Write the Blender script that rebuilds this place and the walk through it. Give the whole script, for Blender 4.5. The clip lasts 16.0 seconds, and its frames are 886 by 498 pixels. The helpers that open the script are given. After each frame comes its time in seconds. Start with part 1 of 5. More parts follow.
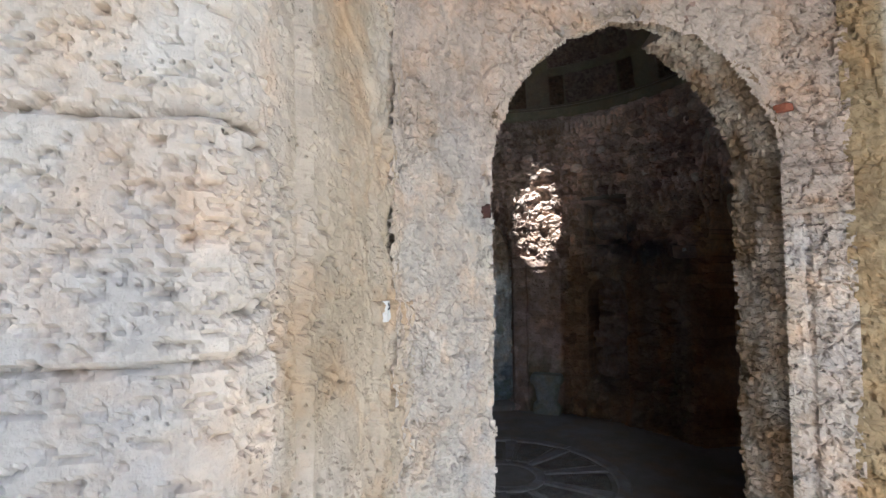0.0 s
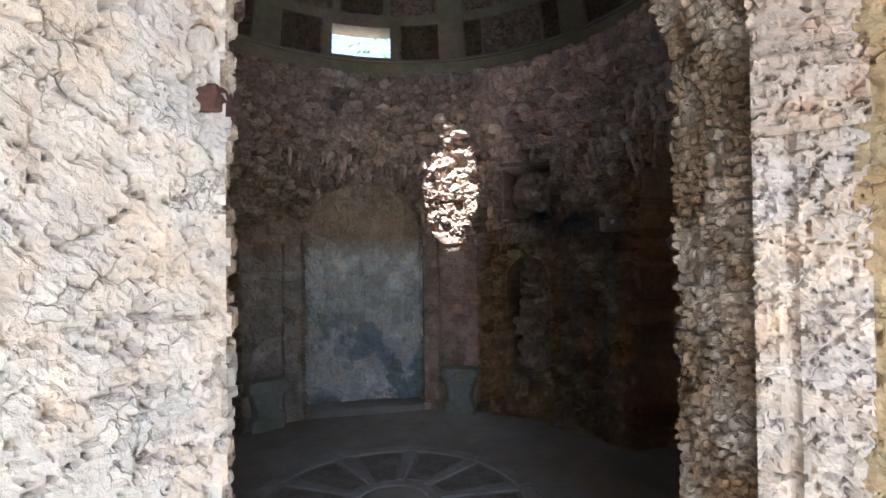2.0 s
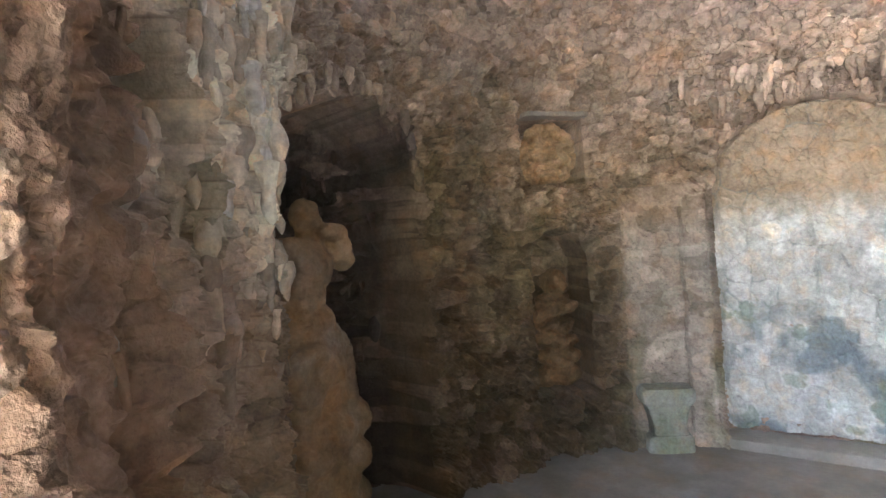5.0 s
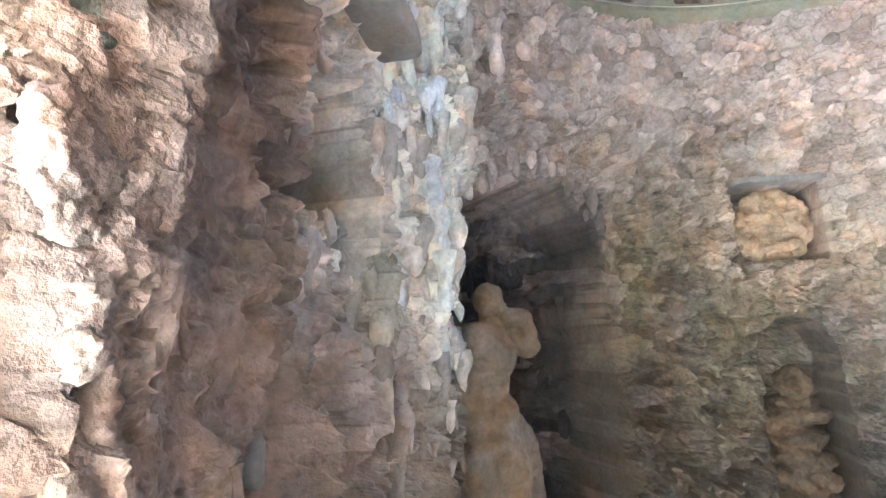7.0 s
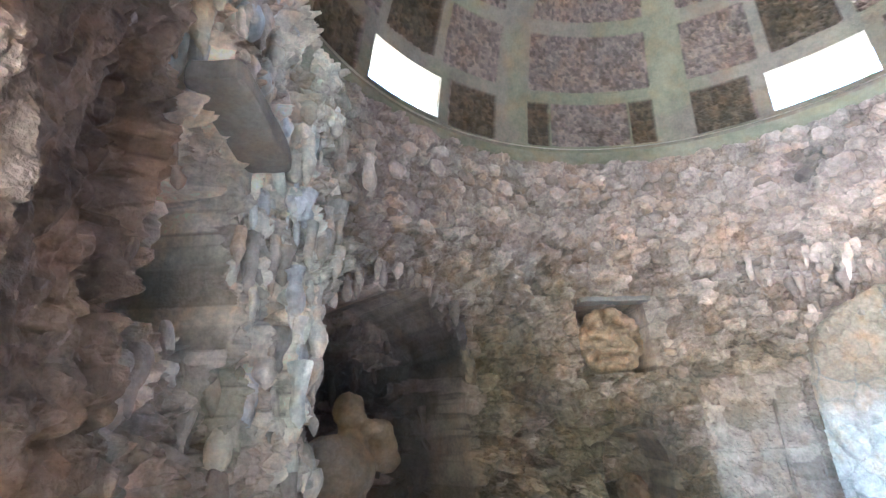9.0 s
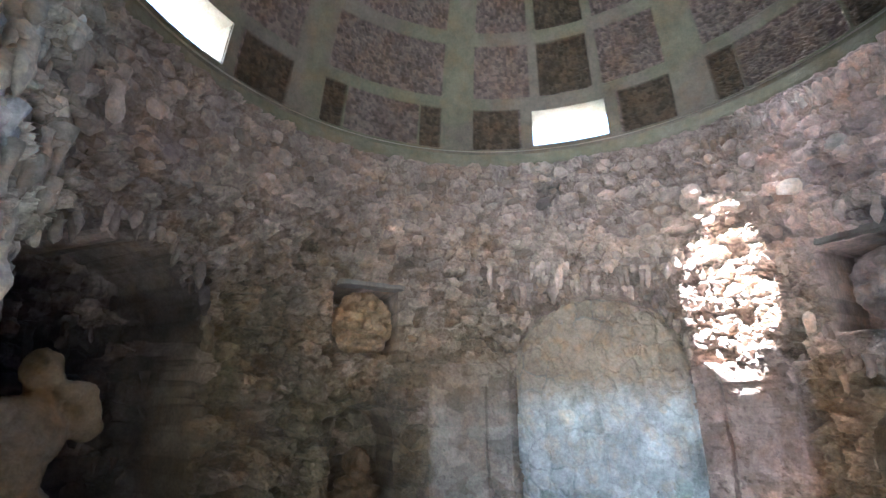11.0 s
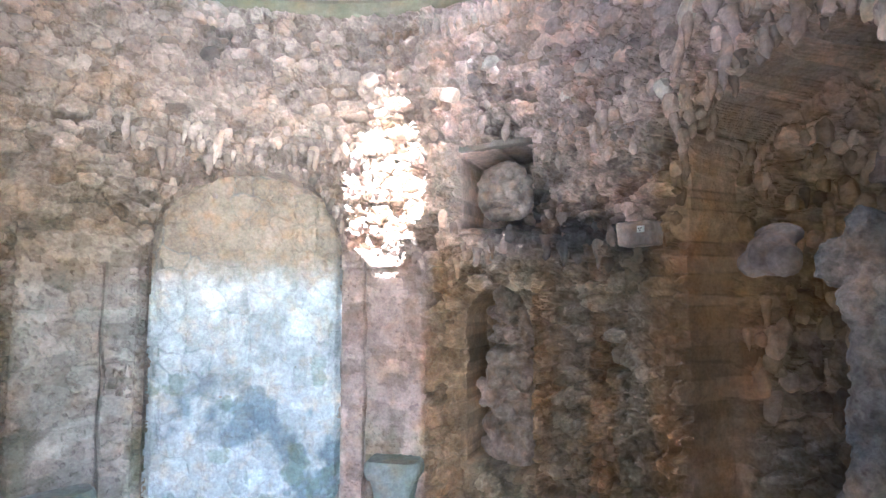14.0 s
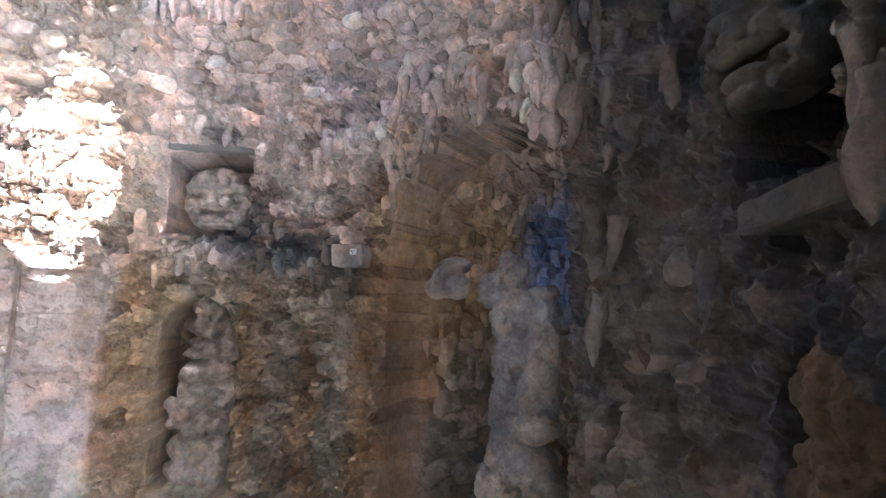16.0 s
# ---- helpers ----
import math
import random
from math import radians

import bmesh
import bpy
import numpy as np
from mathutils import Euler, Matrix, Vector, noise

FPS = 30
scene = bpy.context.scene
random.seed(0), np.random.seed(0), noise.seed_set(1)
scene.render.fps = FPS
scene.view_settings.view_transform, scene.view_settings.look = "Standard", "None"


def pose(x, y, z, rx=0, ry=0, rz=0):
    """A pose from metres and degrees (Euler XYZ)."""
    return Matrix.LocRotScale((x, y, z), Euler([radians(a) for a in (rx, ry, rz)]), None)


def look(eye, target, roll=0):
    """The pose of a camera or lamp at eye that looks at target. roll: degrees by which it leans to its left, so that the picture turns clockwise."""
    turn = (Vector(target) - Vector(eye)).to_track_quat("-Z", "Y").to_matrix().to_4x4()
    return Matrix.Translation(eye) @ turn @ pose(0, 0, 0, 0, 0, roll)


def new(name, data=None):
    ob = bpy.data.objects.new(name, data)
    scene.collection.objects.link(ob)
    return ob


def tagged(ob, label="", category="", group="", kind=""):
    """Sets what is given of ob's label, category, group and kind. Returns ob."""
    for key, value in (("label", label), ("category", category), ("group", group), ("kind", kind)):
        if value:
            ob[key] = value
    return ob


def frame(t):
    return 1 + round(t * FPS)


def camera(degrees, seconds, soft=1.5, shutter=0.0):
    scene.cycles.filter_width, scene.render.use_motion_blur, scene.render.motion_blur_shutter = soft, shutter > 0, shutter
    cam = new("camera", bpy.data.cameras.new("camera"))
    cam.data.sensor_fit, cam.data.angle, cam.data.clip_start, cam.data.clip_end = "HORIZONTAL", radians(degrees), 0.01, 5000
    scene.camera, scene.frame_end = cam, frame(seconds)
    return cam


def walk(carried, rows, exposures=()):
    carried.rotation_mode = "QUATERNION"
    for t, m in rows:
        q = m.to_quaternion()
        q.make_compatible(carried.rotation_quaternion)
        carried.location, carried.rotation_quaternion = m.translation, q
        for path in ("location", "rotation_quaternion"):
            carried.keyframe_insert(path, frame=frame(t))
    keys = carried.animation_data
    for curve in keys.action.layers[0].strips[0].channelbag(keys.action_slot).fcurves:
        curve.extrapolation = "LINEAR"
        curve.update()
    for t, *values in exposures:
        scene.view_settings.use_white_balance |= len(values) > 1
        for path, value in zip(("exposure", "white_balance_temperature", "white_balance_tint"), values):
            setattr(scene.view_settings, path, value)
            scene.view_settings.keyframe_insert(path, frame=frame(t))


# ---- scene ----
cam = camera(82.1, 16.0)
# seconds, x, y, z, yaw, pitch, roll
ROWS = [
    (0, -0.059, 0.066, 1.546, -0.48, 2.67, -0.39),
    (0.5, 0.031, 0.265, 1.526, -6.10, 2.36, -0.45),
    (1, 0.154, 0.480, 1.530, -10.68, 1.73, -0.36),
    (1.5, 0.299, 0.676, 1.526, -8.90, 1.50, -0.16),
    (2, 0.391, 0.892, 1.482, -6.80, 0.88, -0.59),
    (2.5, 0.480, 1.113, 1.494, -5.84, -2.11, -1.41),
    (3, 0.586, 1.316, 1.487, 2.57, -2.09, -1.60),
    (3.5, 0.595, 1.522, 1.486, 10.25, -1.94, -1.82),
    (4, 0.583, 1.688, 1.479, 13.38, -1.77, -1.85),
    (4.5, 0.566, 1.870, 1.505, 28.30, -1.29, -2.75),
    (5, 0.521, 2.005, 1.471, 40.79, -0.35, -4.19),
    (5.2, 0.467, 2.042, 1.453, 44.85, 0.26, -4.00),
    (7.3, 0.498, 2.143, 1.518, 63.49, 10.96, -2.62),
    (7.5, 0.504, 2.144, 1.524, 62.72, 12.55, -2.88),
    (8, 0.537, 2.146, 1.532, 58.20, 16.13, -2.81),
    (8.5, 0.555, 2.155, 1.539, 53.43, 18.73, -3.37),
    (8.7, 0.560, 2.158, 1.539, 51.33, 19.41, -3.62),
    (10.8, 0.746, 2.242, 1.522, 26.72, 17.92, -1.06),
    (11, 0.757, 2.253, 1.508, 24.63, 17.01, -1.04),
    (11.5, 0.807, 2.297, 1.488, 20.57, 13.22, -0.99),
    (12, 0.832, 2.328, 1.478, 16.33, 10.36, -0.64),
    (12.5, 0.864, 2.387, 1.461, 11.37, 7.76, -1.27),
    (13, 0.886, 2.448, 1.440, 9.01, 5.88, -1.14),
    (13.5, 0.871, 2.480, 1.438, -0.83, 4.67, 0.19),
    (14, 0.834, 2.510, 1.470, -10.53, 4.39, -0.13),
    (14.5, 0.792, 2.516, 1.493, -22.68, 5.09, -0.17),
    (15, 0.769, 2.493, 1.488, -33.45, 5.80, 1.88),
    (15.5, 0.716, 2.450, 1.476, -38.75, 6.00, 1.83),
    (16, 0.661, 2.451, 1.476, -44.41, 6.40, 1.83),
]
EXPOSURES = [(0, 2.45, 5200, 4), (1.2, 2.95, 5100, 4), (2.0, 3.2, 5150, 4), (3.0, 3.7, 5250, 4), (3.6, 4.6, 5400, 5), (4.2, 5.5, 5300, 5), (5, 5.75, 5600, 5), (7.3, 7.15, 4550, 1), (8.0, 7.1, 4550, 1), (8.7, 6.7, 4550, 1), (10.8, 5.2, 4650, 2), (11.5, 5.8, 4700, 2), (12.3, 6.0, 4750, 2), (13, 6.1, 4750, 2), (16, 6.3, 4600, 2)]
walk(cam, [(t, pose(x, y, z, 0, 0, yaw) @ pose(0, 0, 0, 90 + pitch, 0, 0) @ pose(0, 0, 0, 0, 0, roll)) for t, x, y, z, yaw, pitch, roll in ROWS], EXPOSURES)

# ---- world, sun ----
CX, CY, AXIS, RW = 0.445, 3.975, 7.3, 2.0
HOUSE = pose(CX, CY, 0, 0, 0, AXIS)          # the room's own frame: x right, y from the door to the relief, z up
SUN_FROM = Vector((-0.875, -1.80, 3.82)).normalized()      # through the eye of the dome onto the wall beside the relief
world = bpy.data.worlds.new("sky")
scene.world = world
world.use_nodes = True
wn = world.node_tree.nodes
sky = wn.new("ShaderNodeTexSky")
sky.sky_type, sky.sun_disc, sky.dust_density = "NISHITA", False, 7.0
sun_dir = (HOUSE.to_3x3() @ SUN_FROM).normalized()
sky.sun_elevation = math.asin(sun_dir.z)
sky.sun_rotation = math.atan2(sun_dir.x, sun_dir.y)
world.node_tree.links.new(sky.outputs[0], wn["Background"].inputs[0])
wn["Background"].inputs[1].default_value = 0.10
sun = new("sun", bpy.data.lights.new("sun", "SUN"))
sun.data.energy, sun.data.angle, sun.data.color = 5.0, radians(0.5), (1.0, 0.93, 0.82)
sun.matrix_world = look(sun_dir * 20, (0, 0, 0))


# ---- numeric noise ----
def hash2(ix, iy, seed):
    h = (ix.astype(np.int64) * 374761393 + iy.astype(np.int64) * 668265263 + seed * 974634777) & 0xFFFFFFFF
    h = ((h ^ (h >> 13)) * 1274126177) & 0xFFFFFFFF
    h = ((h ^ (h >> 16)) * 2246822519) & 0xFFFFFFFF
    return ((h ^ (h >> 15)) & 0xFFFFFF) / float(0xFFFFFF)


def vnoise(x, y, seed=0):
    ix, iy = np.floor(x), np.floor(y)
    fx, fy = x - ix, y - iy
    fx, fy = fx * fx * (3 - 2 * fx), fy * fy * (3 - 2 * fy)
    a, b = hash2(ix, iy, seed), hash2(ix + 1, iy, seed)
    c, d = hash2(ix, iy + 1, seed), hash2(ix + 1, iy + 1, seed)
    return (a + (b - a) * fx) * (1 - fy) + (c + (d - c) * fx) * fy


def fbm(x, y, octaves=4, seed=0):
    total, amp, norm = 0.0, 1.0, 0.0
    for k in range(octaves):
        total = total + amp * vnoise(x * 2**k + 17.3 * k, y * 2**k + 5.1 * k, seed + k)
        norm += amp
        amp *= 0.5
    return total / norm


def cells(x, y, seed=0, warp=0.45):
    """Irregular stones: the groove measure (0 in a joint) and two numbers of each stone."""
    wx, wy = fbm(x * 1.7, y * 1.7, 4, seed + 50) - 0.5, fbm(x * 1.7 + 40, y * 1.7, 4, seed + 57) - 0.5
    x, y = x + warp * wx, y + warp * wy
    ix, iy = np.floor(x), np.floor(y)
    f1, f2 = np.full(x.shape, 9.0), np.full(x.shape, 9.0)
    one, two = np.zeros(x.shape), np.zeros(x.shape)
    for dx in (-1, 0, 1):
        for dy in (-1, 0, 1):
            cx, cy = ix + dx, iy + dy
            d = np.hypot(cx + 0.1 + 0.8 * hash2(cx, cy, seed) - x, cy + 0.1 + 0.8 * hash2(cx, cy, seed + 1) - y)
            near = d < f1
            f2 = np.where(near, f1, np.minimum(f2, d))
            one = np.where(near, hash2(cx, cy, seed + 2), one)
            two = np.where(near, hash2(cx, cy, seed + 3), two)
            f1 = np.where(near, d, f1)
    return f2 - f1, one, two


def ss(a, b, x):
    t = np.clip((x - a) / (b - a), 0, 1)
    return t * t * (3 - 2 * t)


def band(a, b, x, soft):
    return ss(a - soft, a + soft, x) * (1 - ss(b - soft, b + soft, x))


def arch_in(x, z, half, foot, spring, rise):
    """How far a place lies inside an arched opening, in metres."""
    side = half - np.abs(x)
    over = half - np.hypot(x, np.maximum(z - spring, 0) * half / rise)
    return np.minimum(np.where(z > spring, over, side), z - foot)


# ---- mesh helpers ----
def grid_object(name, places, material, keep=None, tint=None, parent=None, smooth=False):
    """One mesh from a grid of places (columns, rows, 3); keep says which faces stay."""
    nc, nr = places.shape[:2]
    ids = np.arange(nc * nr).reshape(nc, nr)
    quads = np.stack([ids[:-1, :-1], ids[1:, :-1], ids[1:, 1:], ids[:-1, 1:]], -1)
    quads = quads[keep] if keep is not None else quads.reshape(-1, 4)
    used = np.unique(quads)
    back = np.zeros(nc * nr, dtype=np.int64)
    back[used] = np.arange(len(used))
    quads = back[quads]
    me = bpy.data.meshes.new(name)
    me.vertices.add(len(used))
    me.vertices.foreach_set("co", places.reshape(-1, 3)[used].astype(np.float32).ravel())
    me.loops.add(quads.size)
    me.loops.foreach_set("vertex_index", quads.astype(np.int32).ravel())
    me.polygons.add(len(quads))
    me.polygons.foreach_set("loop_start", np.arange(0, quads.size, 4, dtype=np.int32))
    me.update(calc_edges=True)
    me.polygons.foreach_set("use_smooth", np.full(len(quads), smooth))
    if tint is not None:
        at = me.color_attributes.new("stone", "FLOAT_COLOR", "POINT")
        rgba = np.ones((len(used), 4), dtype=np.float32)
        rgba[:, :3] = tint.reshape(-1, 3)[used]
        at.data.foreach_set("color", rgba.ravel())
    me.materials.append(material)
    ob = new(name, me)
    if parent is None:
        ob.matrix_world = HOUSE
    else:
        ob.parent = parent
    return ob


def part(name, bm, material, parent, label="", smooth=False):
    me = bpy.data.meshes.new(name)
    bm.to_mesh(me)
    bm.free()
    for f in me.polygons:
        f.use_smooth = smooth
    me.materials.append(material)
    ob = new(name, me)
    ob.parent = parent
    if label:
        tagged(ob, label)
    return ob


def polar(phi, r, z):
    """A place of the room: phi in degrees to the left of the relief, r from the axis."""
    a = np.radians(phi)
    return np.stack([-r * np.sin(a), r * np.cos(a), z + 0 * r], -1)


# ---- materials ----
def nodes_of(name):
    m = bpy.data.materials.new(name)
    m.use_nodes = True
    nt = m.node_tree
    return m, nt, nt.nodes["Principled BSDF"]


def stone(name, colour=None, rough=0.9, grain=60.0, patch=4.0, vary=0.55, holes=0.0, bump=0.5, second=None, random=0.0, cracks=0.0, dirt=(0.07, 0.055, 0.04), deep=0.012):
    """Weathered stone: the vertex colours or one colour, uneven at two scales, with fine relief and pits."""
    m, nt, bsdf = nodes_of(name)
    N, L = nt.nodes.new, nt.links.new
    geo = N("ShaderNodeNewGeometry")

    def tex(scale, detail=5.0, ro=0.6):
        t = N("ShaderNodeTexNoise")
        t.inputs["Scale"].default_value, t.inputs["Detail"].default_value, t.inputs["Roughness"].default_value = scale, detail, ro
        L(geo.outputs["Position"], t.inputs["Vector"])
        return t

    def mix(kind, a, b, fac):
        x = N("ShaderNodeMix")
        x.data_type, x.blend_type = "RGBA", kind
        for slot, v in ((6, a), (7, b)):
            if hasattr(v, "links"):
                L(v, x.inputs[slot])
            else:
                x.inputs[slot].default_value = (*v, 1)
        if hasattr(fac, "links"):
            L(fac, x.inputs[0])
        else:
            x.inputs[0].default_value = fac
        return x.outputs[2]

    def ramp(src, lo, hi, a=0.0, b=1.0):
        r = N("ShaderNodeMapRange")
        for k, v in zip((1, 2, 3, 4), (lo, hi, a, b)):
            r.inputs[k].default_value = v
        L(src, r.inputs[0])
        return r.outputs[0]

    if colour == "object":
        base = N("ShaderNodeObjectInfo").outputs["Color"]
    elif colour is None:
        at = N("ShaderNodeVertexColor")
        at.layer_name = "stone"
        base = at.outputs[0]
    else:
        base = mix("MIX", colour, second or tuple(c * 0.75 for c in colour), ramp(tex(patch * 0.6, 6).outputs[0], 0.35, 0.65))
    big, mid, fine = tex(patch, 8, 0.65), tex(patch * 5, 6, 0.65), tex(grain, 5, 0.7)
    light = ramp(big.outputs[0], 0.3, 0.7, 1 - vary * 0.5, 1 + vary * 0.5)
    light2 = ramp(mid.outputs[0], 0.3, 0.7, 1 - vary * 0.4, 1 + vary * 0.4)
    light3 = ramp(fine.outputs[0], 0.3, 0.72, 1 - vary * 0.2, 1 + vary * 0.2)
    for li in (light, light2, light3):
        comb = N("ShaderNodeCombineColor")
        for k in range(3):
            L(li, comb.inputs[k])
        base = mix("MULTIPLY", base, comb.outputs[0], 1.0)
    warm = tex(patch * 1.7, 5)
    base = mix("MIX", base, mix("MULTIPLY", base, (1.12, 0.93, 0.74), 1.0), ramp(warm.outputs[0], 0.48, 0.7, 0.0, 0.8))
    if random:
        info = N("ShaderNodeObjectInfo")
        c2 = N("ShaderNodeCombineColor")
        rr = ramp(info.outputs["Random"], 0, 1, 1 - random, 1 + random)
        for k in range(3):
            L(rr, c2.inputs[k])
        base = mix("MULTIPLY", base, c2.outputs[0], 1.0)
    crack = None
    if cracks:
        # open joints between split pieces, filled with dark earth, wider in places
        for size, wide, gate_lo in ((cracks, 0.035, 0.54), (cracks * 2.9, 0.06, 0.52)):
            bend = N("ShaderNodeVectorMath")
            bend.operation = "MULTIPLY_ADD"
            L(tex(size * 0.9, 4).outputs["Color"], bend.inputs[0])
            bend.inputs[1].default_value = (0.9 / size,) * 3
            L(geo.outputs["Position"], bend.inputs[2])
            v = N("ShaderNodeTexVoronoi")
            v.feature = "DISTANCE_TO_EDGE"
            v.inputs["Scale"].default_value = size
            L(bend.outputs[0], v.inputs["Vector"])
            line = ramp(v.outputs["Distance"], 0.0, wide, 1.0, 0.0)
            gate = ramp(tex(size * 0.35, 4).outputs[0], gate_lo, gate_lo + 0.16, 0.0, 1.0)
            both = N("ShaderNodeMath")
            both.operation = "MULTIPLY"
            L(line, both.inputs[0])
            L(gate, both.inputs[1])
            if crack is None:
                crack = both.outputs[0]
            else:
                top = N("ShaderNodeMath")
                top.operation = "MAXIMUM"
                L(crack, top.inputs[0])
                L(both.outputs[0], top.inputs[1])
                crack = top.outputs[0]
        base = mix("MIX", base, dirt, ramp(crack, 0.2, 1.0, 0.0, 0.6))
    L(base, bsdf.inputs["Base Color"])
    L(ramp(mid.outputs[0], 0.3, 0.7, rough - 0.08, min(1.0, rough + 0.08)), bsdf.inputs["Roughness"])
    bsdf.inputs["Specular IOR Level"].default_value = 0.25
    height = N("ShaderNodeMath")
    height.operation = "MULTIPLY_ADD"
    L(mid.outputs[0], height.inputs[0])
    height.inputs[1].default_value = 2.0
    L(fine.outputs[0], height.inputs[2])
    out = height.outputs[0]
    if holes:
        vor = N("ShaderNodeTexVoronoi")
        vor.inputs["Scale"].default_value = 55.0
        L(geo.outputs["Position"], vor.inputs["Vector"])
        pit = ramp(vor.outputs["Distance"], 0.05, 0.24, -3.0 * holes, 0.0)
        gate = ramp(tex(7.0, 3).outputs[0], 0.5, 0.62, 0.0, 1.0)
        mm = N("ShaderNodeMath")
        mm.operation = "MULTIPLY_ADD"
        L(pit, mm.inputs[0])
        L(gate, mm.inputs[1])
        L(out, mm.inputs[2])
        out = mm.outputs[0]
    if crack is not None:
        cut = N("ShaderNodeMath")
        cut.operation = "MULTIPLY_ADD"
        L(crack, cut.inputs[0])
        cut.inputs[1].default_value = -1.6
        L(out, cut.inputs[2])
        out = cut.outputs[0]
    b = N("ShaderNodeBump")
    b.inputs["Strength"].default_value, b.inputs["Distance"].default_value = bump, deep
    L(out, b.inputs["Height"])
    L(b.outputs[0], bsdf.inputs["Normal"])
    return m


M_WALL = stone("grotto stone", None, vary=0.6, grain=60, patch=3.0, bump=0.6)
M_ROCK = stone("loose rubble stone", "object", vary=0.6, grain=60, patch=5.0, bump=0.6, random=0.16)
M_PANEL = stone("relief stone", None, vary=0.45, grain=60, patch=6.0, bump=0.5)
M_FACE = stone("facade travertine", None, vary=0.4, grain=90, patch=3.5, holes=1.0, bump=0.8, cracks=9.0, dirt=(0.30, 0.25, 0.20), deep=0.014)
M_TRAV = stone("pitted travertine", None, vary=0.3, grain=80, patch=3.0, holes=1.6, bump=0.7, deep=0.010)
M_DOME = stone("dome plaster", (0.27, 0.232, 0.195), vary=0.4, patch=3.0, second=(0.21, 0.19, 0.15), bump=0.4)
M_FLOOR = stone("worn floor screed", (0.25, 0.24, 0.23), vary=0.35, patch=2.0, grain=45, second=(0.20, 0.18, 0.15), bump=0.25, rough=0.75)
M_INLAY = stone("dark floor pebbles", (0.20, 0.185, 0.17), vary=0.6, patch=9.0, second=(0.15, 0.125, 0.11), bump=0.8)
M_GREY = stone("grey stone", (0.29, 0.26, 0.23), vary=0.4, patch=7.0, second=(0.21, 0.21, 0.17), bump=0.4)
M_EARTH = stone("pale gravel", (0.42, 0.41, 0.39), vary=0.4, patch=1.0, second=(0.36, 0.35, 0.33), bump=0.5)


def blend(base, colour, w):
    return base + (np.array(colour) - base) * np.clip(w, 0, 1)[..., None]


# ---- the round wall ----
NICHES = ((92.5, 0.54, 2.30, 0.62), (-96.2, 0.575, 2.36, 0.46))     # statue niches: middle, half width, top, depth
DIAGONALS = (46.5, -47.6, 134.5, -140.0)                            # mask recess above a small niche
LEDGE = 2.60                                                        # where the rubble crust starts to project


